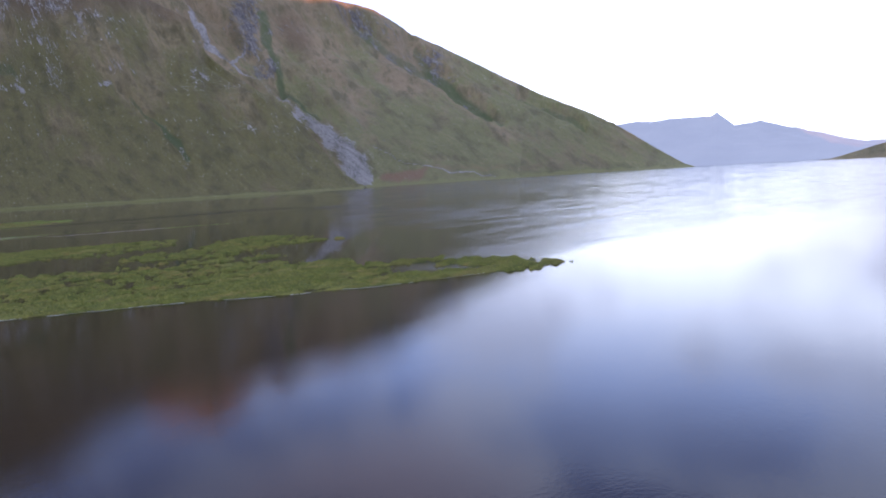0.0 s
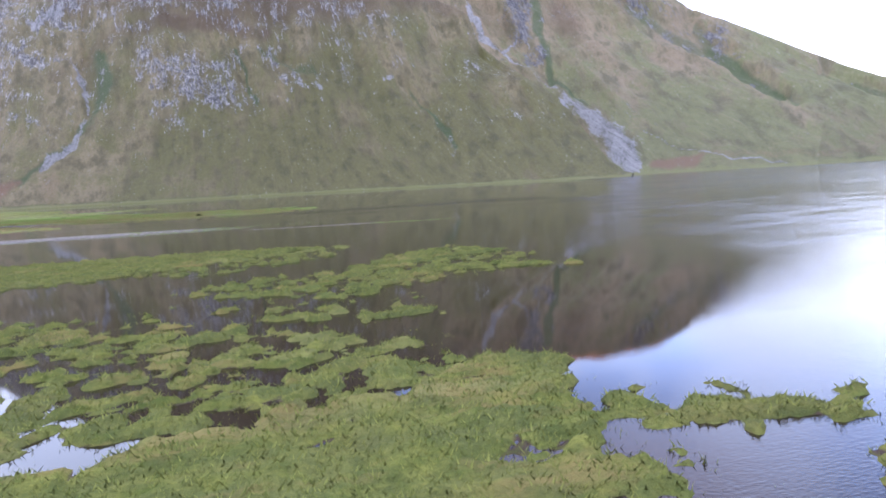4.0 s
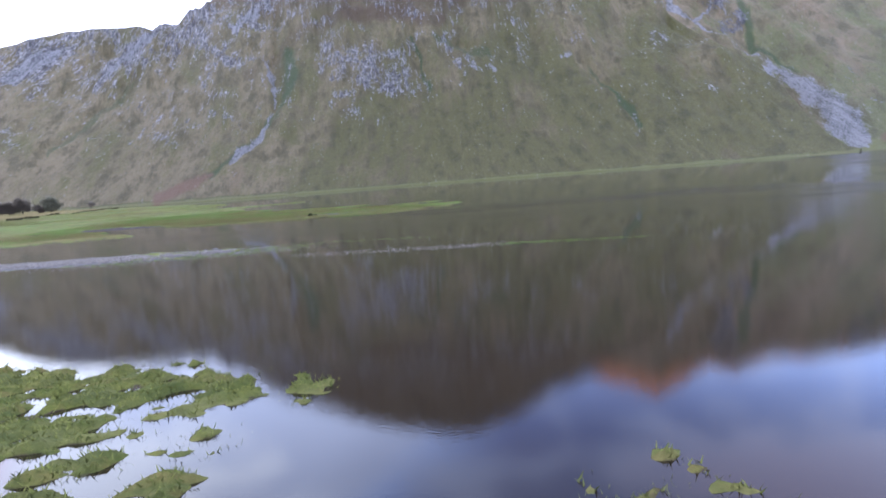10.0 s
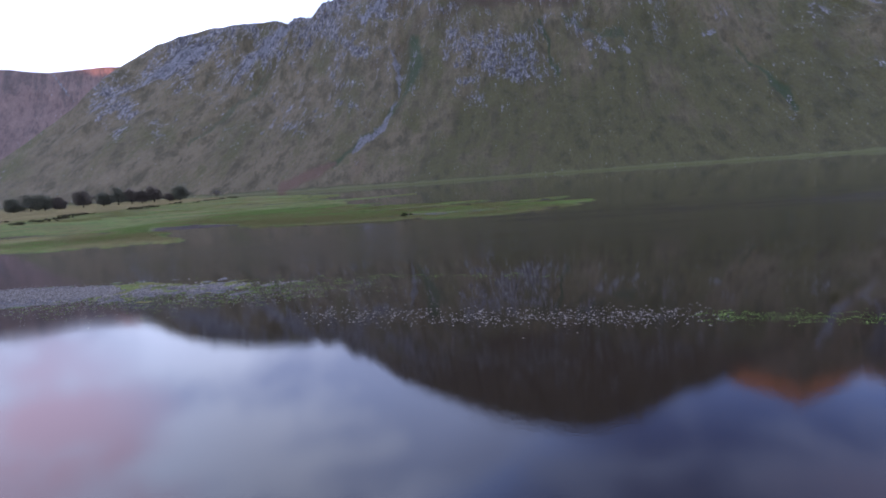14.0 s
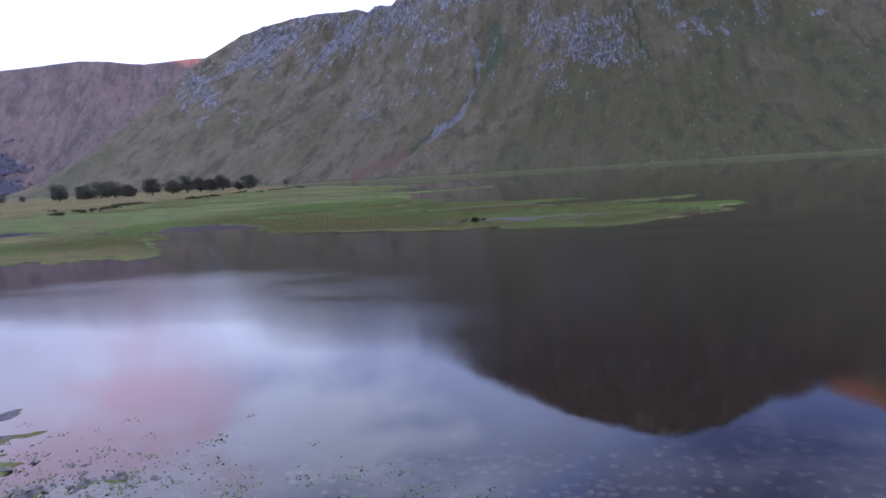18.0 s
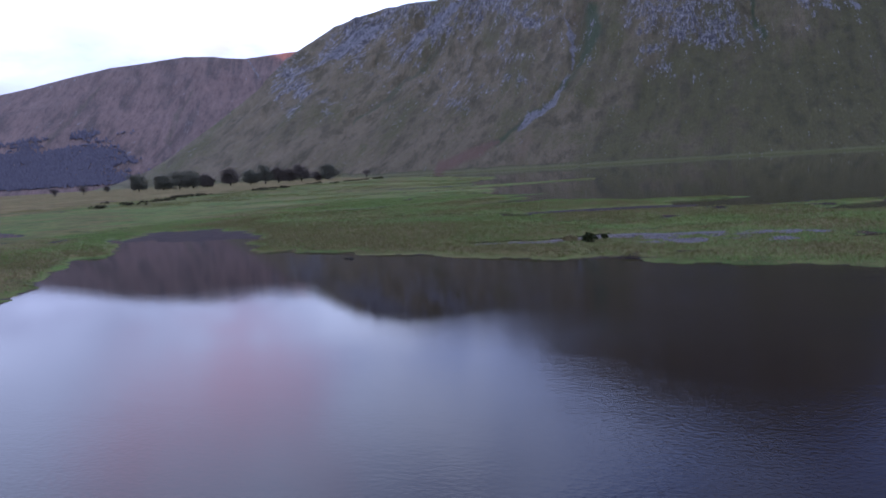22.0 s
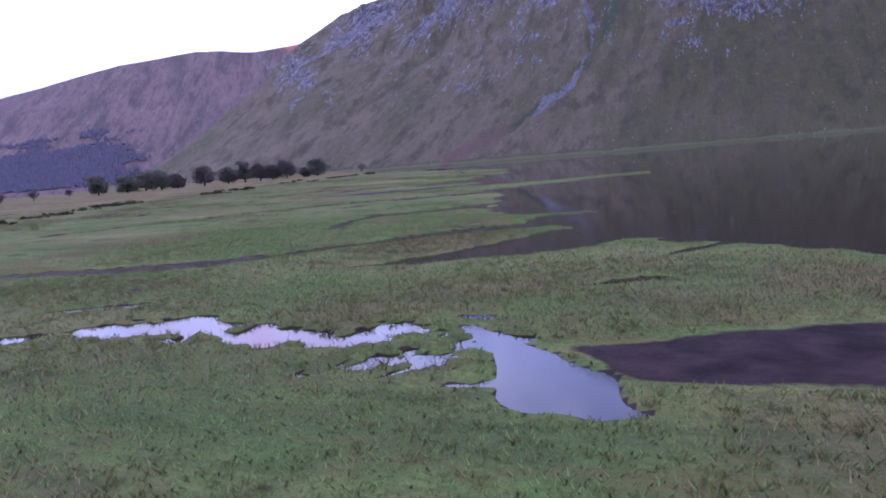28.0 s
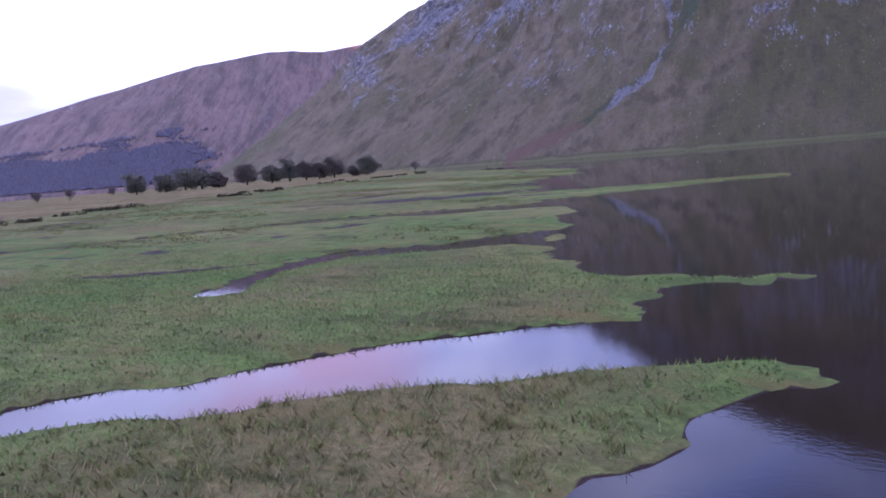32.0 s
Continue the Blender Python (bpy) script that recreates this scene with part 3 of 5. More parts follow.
main_sky = profile((48, 0), (46.5, 0.2), (44.9, 0.7), (43.7, 1.2), (42.1, 2.1), (40.3, 3.4), (38.1, 4.9), (35.5, 6.6), (33.6, 8.3), (32.2, 9.6), (29.0, 11.5), (24.8, 12.7), (20.5, 13.1), (17.8, 13.4), (15.2, 14.4), (11.8, 17), (6.3, 19.5), (2.6, 20.7), (-1.3, 21.5), (-4.8, 21.7), (-8.2, 20.7), (-11.6, 18.6), (-14, 17.8), (-18, 15.8), (-21.6, 14.0), (-22.5, 11.8), (-24.5, 10), (-29.7, 6.7), (-31, 4.8), (-32.7, 2.5), (-35, 0.5), (-37, 0))
main_hill = hill("hillside_main", "steep green and brown mountainside with grey crags above the loch", hill_cover, (47, -36),
                 profile((47, 700), (40, 640), (30, 560), (20, 460), (10, 440), (0, 470), (-20, 500), (-36, 560)),
                 profile((47, 1250), (38, 1400), (31, 1480), (20, 1500), (0, 1400), (-12, 1450), (-20, 1450), (-23, 1250), (-30, 1000), (-34, 720), (-36, 640)),
                 main_sky, 300, 760, 1.22, 24.0, main_zone, main_carve, lean=profile((47, 1.8), (24, 1.5), (14, 0.8), (5, 0.25), (-4, -0.1), (-12, -0.6), (-20, -0.9), (-36, -1.0)))


def right_zone(az, el, x, y, z):
    n = fbm(az, el, 2.5, 4, 31)
    m = fbm(az, el * 1.5, 0.9, 3, 33)
    waz, wel = az + 0.6 * n, el + 0.4 * m
    cliff = np.maximum(bar(waz, wel, (-25.6, 14.4, 1.1), (-26.6, 12.4, 1.1), (-27.6, 10.2, 0.6)), bar(waz, wel, (-33.5, 14.6, 0.5), (-38.2, 11.0, 0.7), (-42.6, 8.2, 0.3)))
    cliff = np.maximum(cliff, bar(waz, wel, (-37.0, 13.6, 0.4), (-41.0, 10.4, 0.5), (-45.0, 6.8, 0.2)))
    rock = np.clip(0.26 + 0.32 * np.clip(cliff, -0.9, 0.9) + 0.32 * n + 0.26 * m + 0.16 * step(9, 15, el), 0, 0.85) * step(2.0, 6.0, el + 2 * n)
    fern = stroke(az, el, (-37.5, 0.9, 0.4), (-40.6, 0.8, 0.5)) + 0.5 * stroke(az, el, (-41, 1.4, 0.3), (-52, 0.6, 0.25))
    scree = stroke(az, el, (-21.4, 14.6, 0.14), (-22.6, 12.2, 0.26), (-24.0, 11.0, 0.12), (-26.6, 9.2, 0.12)) * 0.9
    scree = np.maximum(scree, stroke(az, el, (-25.8, 12.2, 0.06), (-24.6, 10.8, 0.16)))
    scree = np.maximum(scree, stroke(az, el, (-26.4, 9.4, 0.1), (-30.0, 6.6, 0.35), (-33.2, 4.0, 0.9), (-35.0, 2.2, 1.3), (-35.6, 1.0, 1.0)) * 0.85)
    scree = np.maximum(scree, 0.9 * stroke(az, el, (-36.4, 3.6, 0.06), (-39.0, 2.0, 0.05), (-43.0, 1.0, 0.06), (-47.0, 0.3, 0.06)))
    lush = np.maximum(0.9 * (1 - step(0.15, 0.7, el + 0.3 * m)), 0.42 * (1 - step(4, 11, el + 2 * n)))
    lush = np.maximum(lush, 0.85 * stroke(az, el, (-34.4, 0.9, 0.3), (-37.0, 0.5, 0.5)))
    # dark strokes down the gullies paint the shadow on their sides
    wet = 0.6 * stroke(az, el, (-34.4, 13.6, 0.3), (-39.7, 10.2, 0.4), (-42.7, 8.6, 0.4), (-46.0, 5.6, 0.2)) + 0.6 * stroke(az, el, (-39.7, 11.5, 0.3), (-43.5, 7.6, 0.4), (-47.2, 4.6, 0.2))
    wet = np.maximum(wet, 0.9 * stroke(az, el, (-27.2, 14.2, 0.3), (-28.0, 10.6, 0.4), (-28.4, 8.6, 0.3), (-31.5, 6.2, 0.15)))
    wet = np.maximum(wet, 0.6 * stroke(az, el, (-48.6, 7.0, 0.2), (-52.0, 5.0, 0.2), (-54, 3.6, 0.1)))
    heather = 0.5 * step(10, 14, el + 1.5 * n) + 0.35 * stroke(az, el, (-29.0, 13.4, 0.8), (-33.0, 9.4, 1.0), (-37.0, 6.2, 0.8))
    return [rock, fern, scree, np.clip(lush, 0, 1)], [np.clip(wet, 0, 1), np.clip(heather, 0, 1), 0 * z, 0 * z + 1]


right_sky = profile((-8, 16.5), (-12, 17.2), (-15, 17.5), (-17.7, 18.2), (-20.4, 18.8), (-22.5, 17.8), (-24.6, 16.5), (-26.6, 16.8), (-29, 15.6), (-31.6, 15.5), (-34, 15.0), (-36.5, 14.4), (-39.6, 12.4), (-44.7, 9.8), (-50.1, 6.9), (-54.4, 4.8), (-56.3, 3.7), (-60, 1.3), (-61.6, 0.3), (-62.4, 0.0))
right_hill = hill("hillside_east", "far green mountainside falling to the loch shore with a dark gully", east_cover, (-8, -62.4),
                  profile((-8, 900), (-28, 700), (-34, 600), (-41, 800), (-49, 1150), (-55, 2100), (-62, 2600)),
                  profile((-8, 2300), (-22, 2400), (-41, 2600), (-51, 2900), (-62, 3300)),
                  right_sky, 200, 480, 1.3, 34.0, right_zone, lambda az, el: 36 * stroke(az, el, (-34.2, 13.8, 0.5), (-39.7, 10.2, 0.7), (-42.7, 8.6, 0.6), (-46.0, 5.6, 0.4)) + 30 * stroke(az, el, (-39.0, 12.0, 0.5), (-43.5, 7.6, 0.6), (-47.2, 4.6, 0.3)) + 30 * stroke(az, el, (-48.6, 7.0, 0.4), (-52, 5.0, 0.4), (-54, 3.6, 0.2)) + 50 * stroke(az, el, (-22.0, 15.5, 0.8), (-25.6, 11.0, 0.8), (-28.4, 8.4, 0.4)), lean=profile((-8, -0.9), (-26, -1.2), (-40, -1.5), (-61, -1.6)))


def left_zone(az, el, x, y, z):
    n = fbm(x, y, 200, 4, 41)
    rock = np.clip(0.1 + 0.3 * n, 0, 0.5)
    stream = np.maximum(stroke(az, el, (36.4, 9.3, 0.06), (36.0, 8.3, 0.07), (35.2, 7.2, 0.08)), stroke(az, el, (45.4, 2.7, 0.07), (45.9, 2.0, 0.08), (46.2, 1.2, 0.05)))
    return [rock, 0.35 * step(4, 8, el + 2 * n), stream * 0.9, 0 * z], [0.45 * stroke(az, el, (40.0, 8.0, 0.1), (41.6, 5.6, 0.2), (42.6, 3.2, 0.3)) + 0.45 * stroke(az, el, (46.0, 8.0, 0.1), (48.6, 5.6, 0.25), (50.6, 3.6, 0.3)), 0 * z, 0 * z, 0 * z + 1]


left_hill = hill("hillside_west", "broad rounded brown moorland hill up the glen", far_cover, (95, 24),
                 profile((95, 1500), (60, 1650), (44, 1700), (24, 1900)), profile((95, 2900), (24, 3000)),
                 profile((24, 9.6), (31, 9.8), (32.6, 9.8), (36.6, 9.4), (39, 9.5), (41, 9.5), (46.3, 8.7), (53.8, 6.7), (58, 5.4), (61, 4.6), (66, 3.4), (75, 2.6), (95, 2.5)),
                 190, 520, 1.15, 15.0, left_zone, lean=profile((95, 1.0), (50, 0.9), (38, 0.4), (24, -0.4)))
peak_hill = hill("hill_peak_far", "distant peak catching the last red sunlight", far_cover, (72, 56), lambda v: 0 * v + 3600, lambda v: 0 * v + 4300,
                 profile((56, 3.6), (60, 4.9), (61.5, 5.6), (63, 5.5), (66, 4.3), (72, 3.0)), 30, 60, 1.1, 20.0)
blue_hill = hill("backdrop_hills", "distant mountain range at the end of the loch, blue from painted haze", haze_cover, (-46, -84), lambda v: 0 * v + 3700, lambda v: 0 * v + 4400,
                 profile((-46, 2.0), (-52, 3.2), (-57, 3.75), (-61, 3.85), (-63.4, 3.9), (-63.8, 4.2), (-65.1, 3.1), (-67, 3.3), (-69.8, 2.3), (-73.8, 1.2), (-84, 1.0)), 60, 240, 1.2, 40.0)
headland = hill("headland", "low dark headland across the loch", hill_cover, (-71.5, -120), lambda v: 0 * v + 2300, lambda v: 0 * v + 2900,
                profile((-72, 0.05), (-75, 0.9), (-80, 2.2), (-95, 6), (-120, 14)), 40, 120, 1.2, 20.0)
# never in view: its skyline is cut to set where sunlight falls
back_hill = hill("hillside_sun_block", "unseen mountain wall behind the camera, shaped to block the low sun", hill_cover, (-118, -269), lambda v: 0 * v + 900, profile((-118, 2500), (-225, 2500), (-245, 3500), (-269, 3500)),
                 profile((-118, 14), (-135, 20), (-160, 21), (-186, 20.8), (-191, 19.9), (-199, 19.9), (-203, 20.8), (-205, 20.8), (-232, 18), (-246, 11.9), (-248, 11.25), (-250.6, 11.25), (-252, 11.7), (-262, 11.65), (-269, 11.0)), 60, 240, 1.2, 40.0)

# the loch
def spread(*tiers, far=4600, count=44):
    """Even steps through tiers of (from, to, step), then widening ones out to far on both sides."""
    mid = np.concatenate([np.arange(lo, hi, size) for lo, hi, size in tiers])
    out = np.cumsum(np.geomspace(1, 300, count))
    out *= far / out[-1]
    return np.r_[mid[0] - out[::-1], mid, mid[-1] + out]


wx, wy = np.meshgrid(spread((-90, 90, 3)), spread((-110, 170, 3)))
west_edge = np.interp(wy, (-80, -56, -46, -36, -25, -10, 4, 14, 33, 60, 105, 217, 700), (-90, -70, -12, -1, 8, 13, 21, 26, 36, 50, 88, 150, 400))
ruffle = 0.05 + 0.9 * step(-6, 9, wx - west_edge + 10 * fbm(wx, wy * 2, 30, 3, 103))
ruffle = np.where(wy < -46, np.minimum(ruffle, 0.3 + 0.55 * step(0, 60, wx)), ruffle)
ruffle += 0.75 * np.clip(bar(wx, wy, (-30, 60, 9), (-8, 60, 16), (40, 66, 24)) / 9, 0, 1) * (0.75 + 0.5 * fbm(wx, wy * 2, 12, 3, 107))
ruffle += 0.8 * np.clip(bar(wx, wy, (-12, 74, 5), (2, 77, 10), (40, 84, 20)) / 6, 0, 1) * (0.8 + 0.5 * fbm(wx, wy * 2, 9, 3, 109))
ruffle += 0.55 * np.clip(bar(wx, wy, (-20, 80, 2), (-8, 79, 5), (0, 79, 7)) / 4, 0, 1)
ruffle += 0.3 * np.clip(bar(wx, wy, (26, 8, 6), (40, 40, 16)) / 8, 0, 1)
ruffle += 0.25 * np.clip(bar(wx, wy, (0, 108, 10), (30, 160, 30)) / 9, 0, 1)
ruffle = np.clip(ruffle + 0.16 * fbm(wx, wy, 40, 3, 101), 0.03, 1.0)
stony_bed = np.clip(bar(wx, wy, (-16, 36, 6), (0, 36, 10), (14, 34, 8)) / 6 + 0.3 * fbm(wx, wy, 8, 3, 113), 0, 1)
water_mesh = grid_mesh("loch_water", wx, wy, 0 * wx, water_skin, [ruffle, stony_bed, 0 * wx, 0 * wx])
water = tagged(new("loch_water", water_mesh), "calm dark loch water mirroring hills and sky", "water", kind="structure")


SPIT = ((-40, -30, -21, -17.4, -14.6, -12.2, -10.0, -7.9, -4.4, 1), (-31.3, -36.6, -40.7, -42.2, -44.1, -45.4, -46.4, -47.2, -48.1, -49.3))  # the front of the spit, x and y


# the ground: one sheet, above the water where there is land
def land(x, y):
    """Height, and the shares of mud (with shaded cushion rims), gravel, rank grass and lush turf."""
    w = fbm(x, y, 9.0, 4, 51)
    d = fbm(x, y, 2.2, 3, 61)
    wx, wy = x + 1.6 * fbm(x, y, 6, 3, 71), y + 1.6 * fbm(x, y, 6, 3, 81)
    wx, wy = x + 0.55 * (wx - x), y + 0.55 * (wy - y)
    # the spit in the first bay and the cushions of turf behind it
    c = np.full(np.shape(x), 0.5)
    bay = (np.abs(x + 25) < 50) & (np.abs(y + 20) < 45)
    small = np.zeros(np.shape(x))
    bx, by = x[bay], y[bay]
    bx, by = bx + 0.45 * fbm(bx, by, 0.8, 2, 211) + 0.4 * d[bay], by + 0.45 * fbm(bx, by, 0.8, 2, 219) + 0.4 * d[bay]
    small[bay] = cells(bx, by, 0.6, 9)
    c[bay] = 0.64 * cells(bx, by, 1.25, 3) + 0.36 * small[bay]
    shore = bar(wx, wy, (-60, -24, 12), (-30, -35.2, 4.8), (-13, -42.6, 1.9), (-8, -45.4, 1.3), (-4, -46.8, 1.1), (-0.6, -47.9, 1.1), (0.6, -48.3, 0.6))
    solid = np.maximum(shore, bar(wx, wy, (-1.6, -43.6, 1.3), (-0.7, -45.6, 1.6), (0.2, -47.2, 1.0)))
    solid = np.maximum(solid, bar(wx, wy, (-13, -40.4, 2.8), (-8.8, -38.8, 2.6), (-5.9, -35.9, 1.2)))
    solid = np.maximum(solid, bar(wx, wy, (-10, -41.6, 1.6), (-6.6, -42.0, 0.9)))
    solid = np.maximum(solid, bar(wx, wy, (-7, -39.3, 0.8), (-4.5, -39.9, 0.75), (-2.0, -40.8, 0.7), (-1.0, -41.0, 0.4)))
    arm = bar(wx, wy, (-6.4, -17.4, 0.4), (-4.3, -14.6, 0.9), (-2.0, -12.2, 1.35), (0.3, -9.9, 1.1), (2.0, -7.7, 0.5), (2.6, -7.0, 0.2))
    arm = np.maximum(arm, np.maximum(bar(wx, wy, (1.7, -8.7, 0.4), (3.2, -9.0, 0.6), (3.1, -10.2, 0.4)), bar(wx, wy, (0.6, -11.9, 0.5), (2.4, -12.0, 0.8))))
    arm = np.maximum(arm, np.maximum(bar(wx, wy, (3.7, -11.2, 0.35), (3.9, -11.3, 0.3)), bar(wx, wy, (-0.2, -13.0, 0.9), (-1.4, -13.8, 0.7))))
    south = bar(wx, wy, (-4.6, -18.2, 0.6), (-2.0, -18.4, 0.9), (0.6, -17.8, 1.2), (2.4, -18.5, 0.8), (4.2, -19.8, 0.3), (5.6, -21.0, 0.1))
    arm = np.maximum(arm, np.maximum(bar(wx, wy, (-6.2, -28.4, 0.8), (-5.7, -27.9, 0.6)), bar(wx, wy, (-10.2, -27.2, 0.6), (-9.2, -27.2, 0.6))))
    arm = np.maximum(arm, np.maximum(bar(wx, wy, (-8.5, -26.4, 0.4), (-7.2, -26.5, 0.4)), bar(wx, wy, (-5.6, -18.0, 0.5), (-5.0, -16.8, 0.4))))
    isle = bar(wx, wy, (-45, -2, 11), (-26, -3.5, 7.5), (-14, -1.8, 4.4), (-8, -0.8, 2.6), (-4.6, -0.5, 0.7))
    cover = np.clip(np.maximum(solid, arm) / 1.5, -1, 0.6)
    cover = np.maximum(cover, np.maximum(np.clip(isle / 2.2, -1, 0.1 + 0.18 * step(-7, -12, x)), np.clip(south / 1.2, -1, 0.14)))
    cover = np.maximum(cover, np.clip(bar(x, y, (-30, -28, 9), (-21, -30, 7.0), (-14.5, -32, 4.5), (-10, -34.5, 3.0)) / 3.0, -1, 0.02))
    cover = np.maximum(cover, np.clip(bar(x, y, (-10, -18.6, 2.4), (-7.4, -20.0, 2.6), (-4, -17.2, 2.8)) / 3.0, -1, -0.08))
    cover = np.maximum(cover, np.clip(bar(x, y, (-12.5, -25, 2.6), (-8, -26.0, 2.0)) / 3.0, -1, -0.4))
    cover = np.maximum(cover, np.clip(bar(x, y, (-13, -7.5, 3.0), (-8, -5, 2.2)) / 3.0, -1, -0.2))
    cover = np.maximum(cover, np.clip(bar(x, y, (-1, -16, 3.0), (1.5, -14.5, 2.6)) / 3.0, -1, -0.2))
    mere = bar(x, y, (-10.2, -43.0, 0.1), (-9.2, -43.6, 0.45), (-8.0, -43.3, 0.5), (-6.8, -43.6, 0.55), (-5.5, -44.8, 0.25))
    mere = np.maximum(mere, bar(x, y, (-6.2, -40.9, 0.1), (-4.8, -41.3, 0.2), (-3.4, -41.8, 0.3), (-2.0, -42.0, 0.3), (-0.4, -41.6, 0.5)))
    mere = np.maximum(mere, bar(x, y, (-5.0, -42.2, 0.35), (-4.4, -43.5, 0.35), (-4.0, -45.4, 0.2))) - 0.1 + 1.5 * fbm(x, y, 1.1, 4, 197, 0.6)
    cover = np.where(mere > -1, np.minimum(cover, 0.25 - 1.5 * mere), cover)
    front = y - np.interp(x, *SPIT)
    by_shore = (x > -40) & (x < -3)
    cover = np.where(by_shore & (front < 3), np.maximum(cover, 0.42 - 0.6 * np.clip(front - 1.2, 0, 9)), cover)
    first = 0.2 * (cover + 1.25 * (c - 0.44) + 0.4 * fbm(x, y, 0.7, 3, 231)) + 0.03 * d
    first = np.where(by_shore, np.minimum(first, 0.28 * front + 0.05 * d), first)
    wx, wy = x + 1.8 * (wx - x), y + 1.8 * (wy - y)
    # shingle bar
    shingle = bar(wx, wy, (-60, 40, 3.6), (-34, 39, 3.3), (-24, 38.6, 3.0), (-18, 38.4, 2.0), (-14.5, 37.6, 0.6))
    shingle = shingle + 0.5 * d + (0.6 + 4.5 * step(-31, -19, x)) * fbm(x, y, 0.8, 4, 221, 0.7)
    # the marsh
    east = bar(wx, wy, (-400, 300, 285), (-160, 230, 92), (-88, 150, 46), (-48, 118, 24), (-34, 108.4, 22), (-16, 98.4, 14), (-4, 96, 10), (6, 101, 3))
    east = np.maximum(east, np.maximum(bar(wx, wy, (-75, 82, 14), (-52, 77, 8.5), (-42, 73.6, 3.2), (-38, 72.2, 1.2)), bar(wx, wy, (-66, 92, 11), (-52, 88, 4), (-48, 86, 1.5))))
    east = np.maximum(east, bar(wx, wy, (-10, 108, 4), (0, 113, 2), (6, 117, 0.8)))
    east = np.maximum(east, bar(wx, wy, (-44, 140, 4), (-37, 141, 2.0), (-31, 142.5, 0.5)) + 1.2 * fbm(x, y * 1.6, 3, 3, 193))
    east = np.maximum(east, bar(x, y, (-36, 129, 2.5), (-33.4, 131.8, 1.2), (-31.2, 133.4, 0.8), (-28.4, 136, 0.5), (-25, 139.5, 0.2)))
    east = np.maximum(east, bar(wx, wy, (-24, 117, 5), (-14, 120.5, 3), (-7, 121.5, 1.0)))
    east = np.maximum(east, bar(wx, wy, (-52, 184, 6), (-34, 196, 1.5)))
    east = np.maximum(east, bar(x + 0.3 * (wx - x), y + 0.3 * (wy - y), (-25, 88.6, 3.0), (-17, 87.8, 2.9), (-12, 86.8, 3.3), (-5, 85.2, 3.4), (2, 88.0, 0.8)))
    flat = bar(wx, wy, (-34.6, 85.6, 1.6), (-40, 87.0, 4.5), (-46, 92, 5.0), (-51, 97, 4.0), (-56, 101, 2.0)) + 0.8 * d + 2.2 * fbm(x, y, 5.0, 4, 251)
    field = step(150, 420, np.hypot(x, y)) * 1.4
    vx, vy = x + 0.5 * (wx - x), y + 0.5 * (wy - y)
    cut = bar(vx, vy, (-60, 120.5, 1.2), (-47.3, 123.7, 1.0), (-44, 126.8, 0.8), (-41.4, 129.5, 1.0), (-38.6, 132.1, 1.7), (-35.2, 134.0, 1.8), (-31, 136.8, 2.0), (-26, 141, 2.5)) + 0.25 * d
    cut = np.maximum(cut, bar(vx, vy, (-37.6, 122.5, 0.25), (-34.5, 123.6, 1.2), (-31.5, 126.5, 2.3), (-28.0, 130.4, 3.2), (-22, 135, 5), (0, 144, 7)) + 0.4 * d)
    cut = np.maximum(cut, bar(wx, wy, (-86, 143, 1.3), (-75, 158, 1.4), (-64, 167, 1.8), (-48, 172, 3)))
    cut = np.maximum(cut, bar(wx, wy, (-50, 138, 0.5), (-50, 147, 1.2), (-42, 152, 2.0), (-28, 154, 4)))
    cut = np.maximum(cut, np.maximum(bar(vx, vy, (-28, 142, 0.4), (-12, 131, 1.0), (5, 125, 2.5)), bar(vx, vy, (-9, 111.5, 0.4), (-2, 109.8, 0.9), (10, 105.2, 2.5))))
    cut = np.maximum(cut, bar(vx, vy, (-4, 90.6, 0.3), (0.6, 93.2, 0.8), (6, 92.6, 1.0)))
    slough = bar(vx, vy, (-25.0, 110.6, 0.3), (-23, 110.0, 1.4), (-19, 111.3, 2.1), (-9, 114, 2.5), (0, 117, 3.0)) + 0.5 * d
    cut = np.maximum(cut, bar(wx, wy, (-3, 118, 2.0), (10, 124, 5)))
    cut = np.maximum(cut, bar(wx, wy, (-23.6, 122.5, 0.3), (-19, 129.5, 0.9)))
    pools = bar(x, y, (-43, 109.7, 0.7), (-39, 111.6, 1.7), (-35, 111.4, 1.9), (-31.5, 110.9, 1.8), (-28.6, 110.4, 1.3)) - 0.4 + 3.8 * fbm(x * 0.75, y, 1.35, 4, 161, 0.75)
    pools = np.maximum(pools, bar(x, y, (-46, 113, 0.2), (-42.6, 114.3, 0.35)) + 0.5 * d)
    pools = np.maximum(pools, bar(x, y, (-28.4, 112.4, 0.35), (-26.6, 110.4, 0.65), (-25, 108.1, 1.3), (-24, 107.2, 0.65), (-23.1, 107.1, 0.15)) + 0.45 * d)
    pools = np.maximum(pools, bar(x, y, (-28.2, 107.6, 0.15), (-26.2, 108.2, 0.32)) + 0.3 * d)
    pools = np.maximum(pools, bar(x, y, (-26.8, 117.5, 0.1), (-25.3, 118.3, 0.35), (-24.1, 119.0, 0.25)) + 0.4 * d)
    pools = np.maximum(pools, bar(x, y, (-29.0, 113.5, 0.2), (-28.2, 113.4, 0.35)) + 0.3 * d)
    marsh_in = np.minimum(east, 30) + 0.9 * d + 0.5 * w
    cracks = step(0.78, 0.92, fbm(x + 2 * w, y * 1.9, 7.0, 3, 131, 0.5, True)) * step(-0.2, 0.15, fbm(x, y, 24, 2, 137))
    reach, side = 0.79 * x + 0.61 * y + 3 * w, 0.61 * x - 0.79 * y + 2.5 * w
    runnels = step(0.79, 0.92, fbm(reach, side * 4.5, 34.0, 3, 241, 0.5, True)) * step(112, 124, y) * step(-0.25, 0.1, fbm(reach, side * 2, 50, 2, 247))
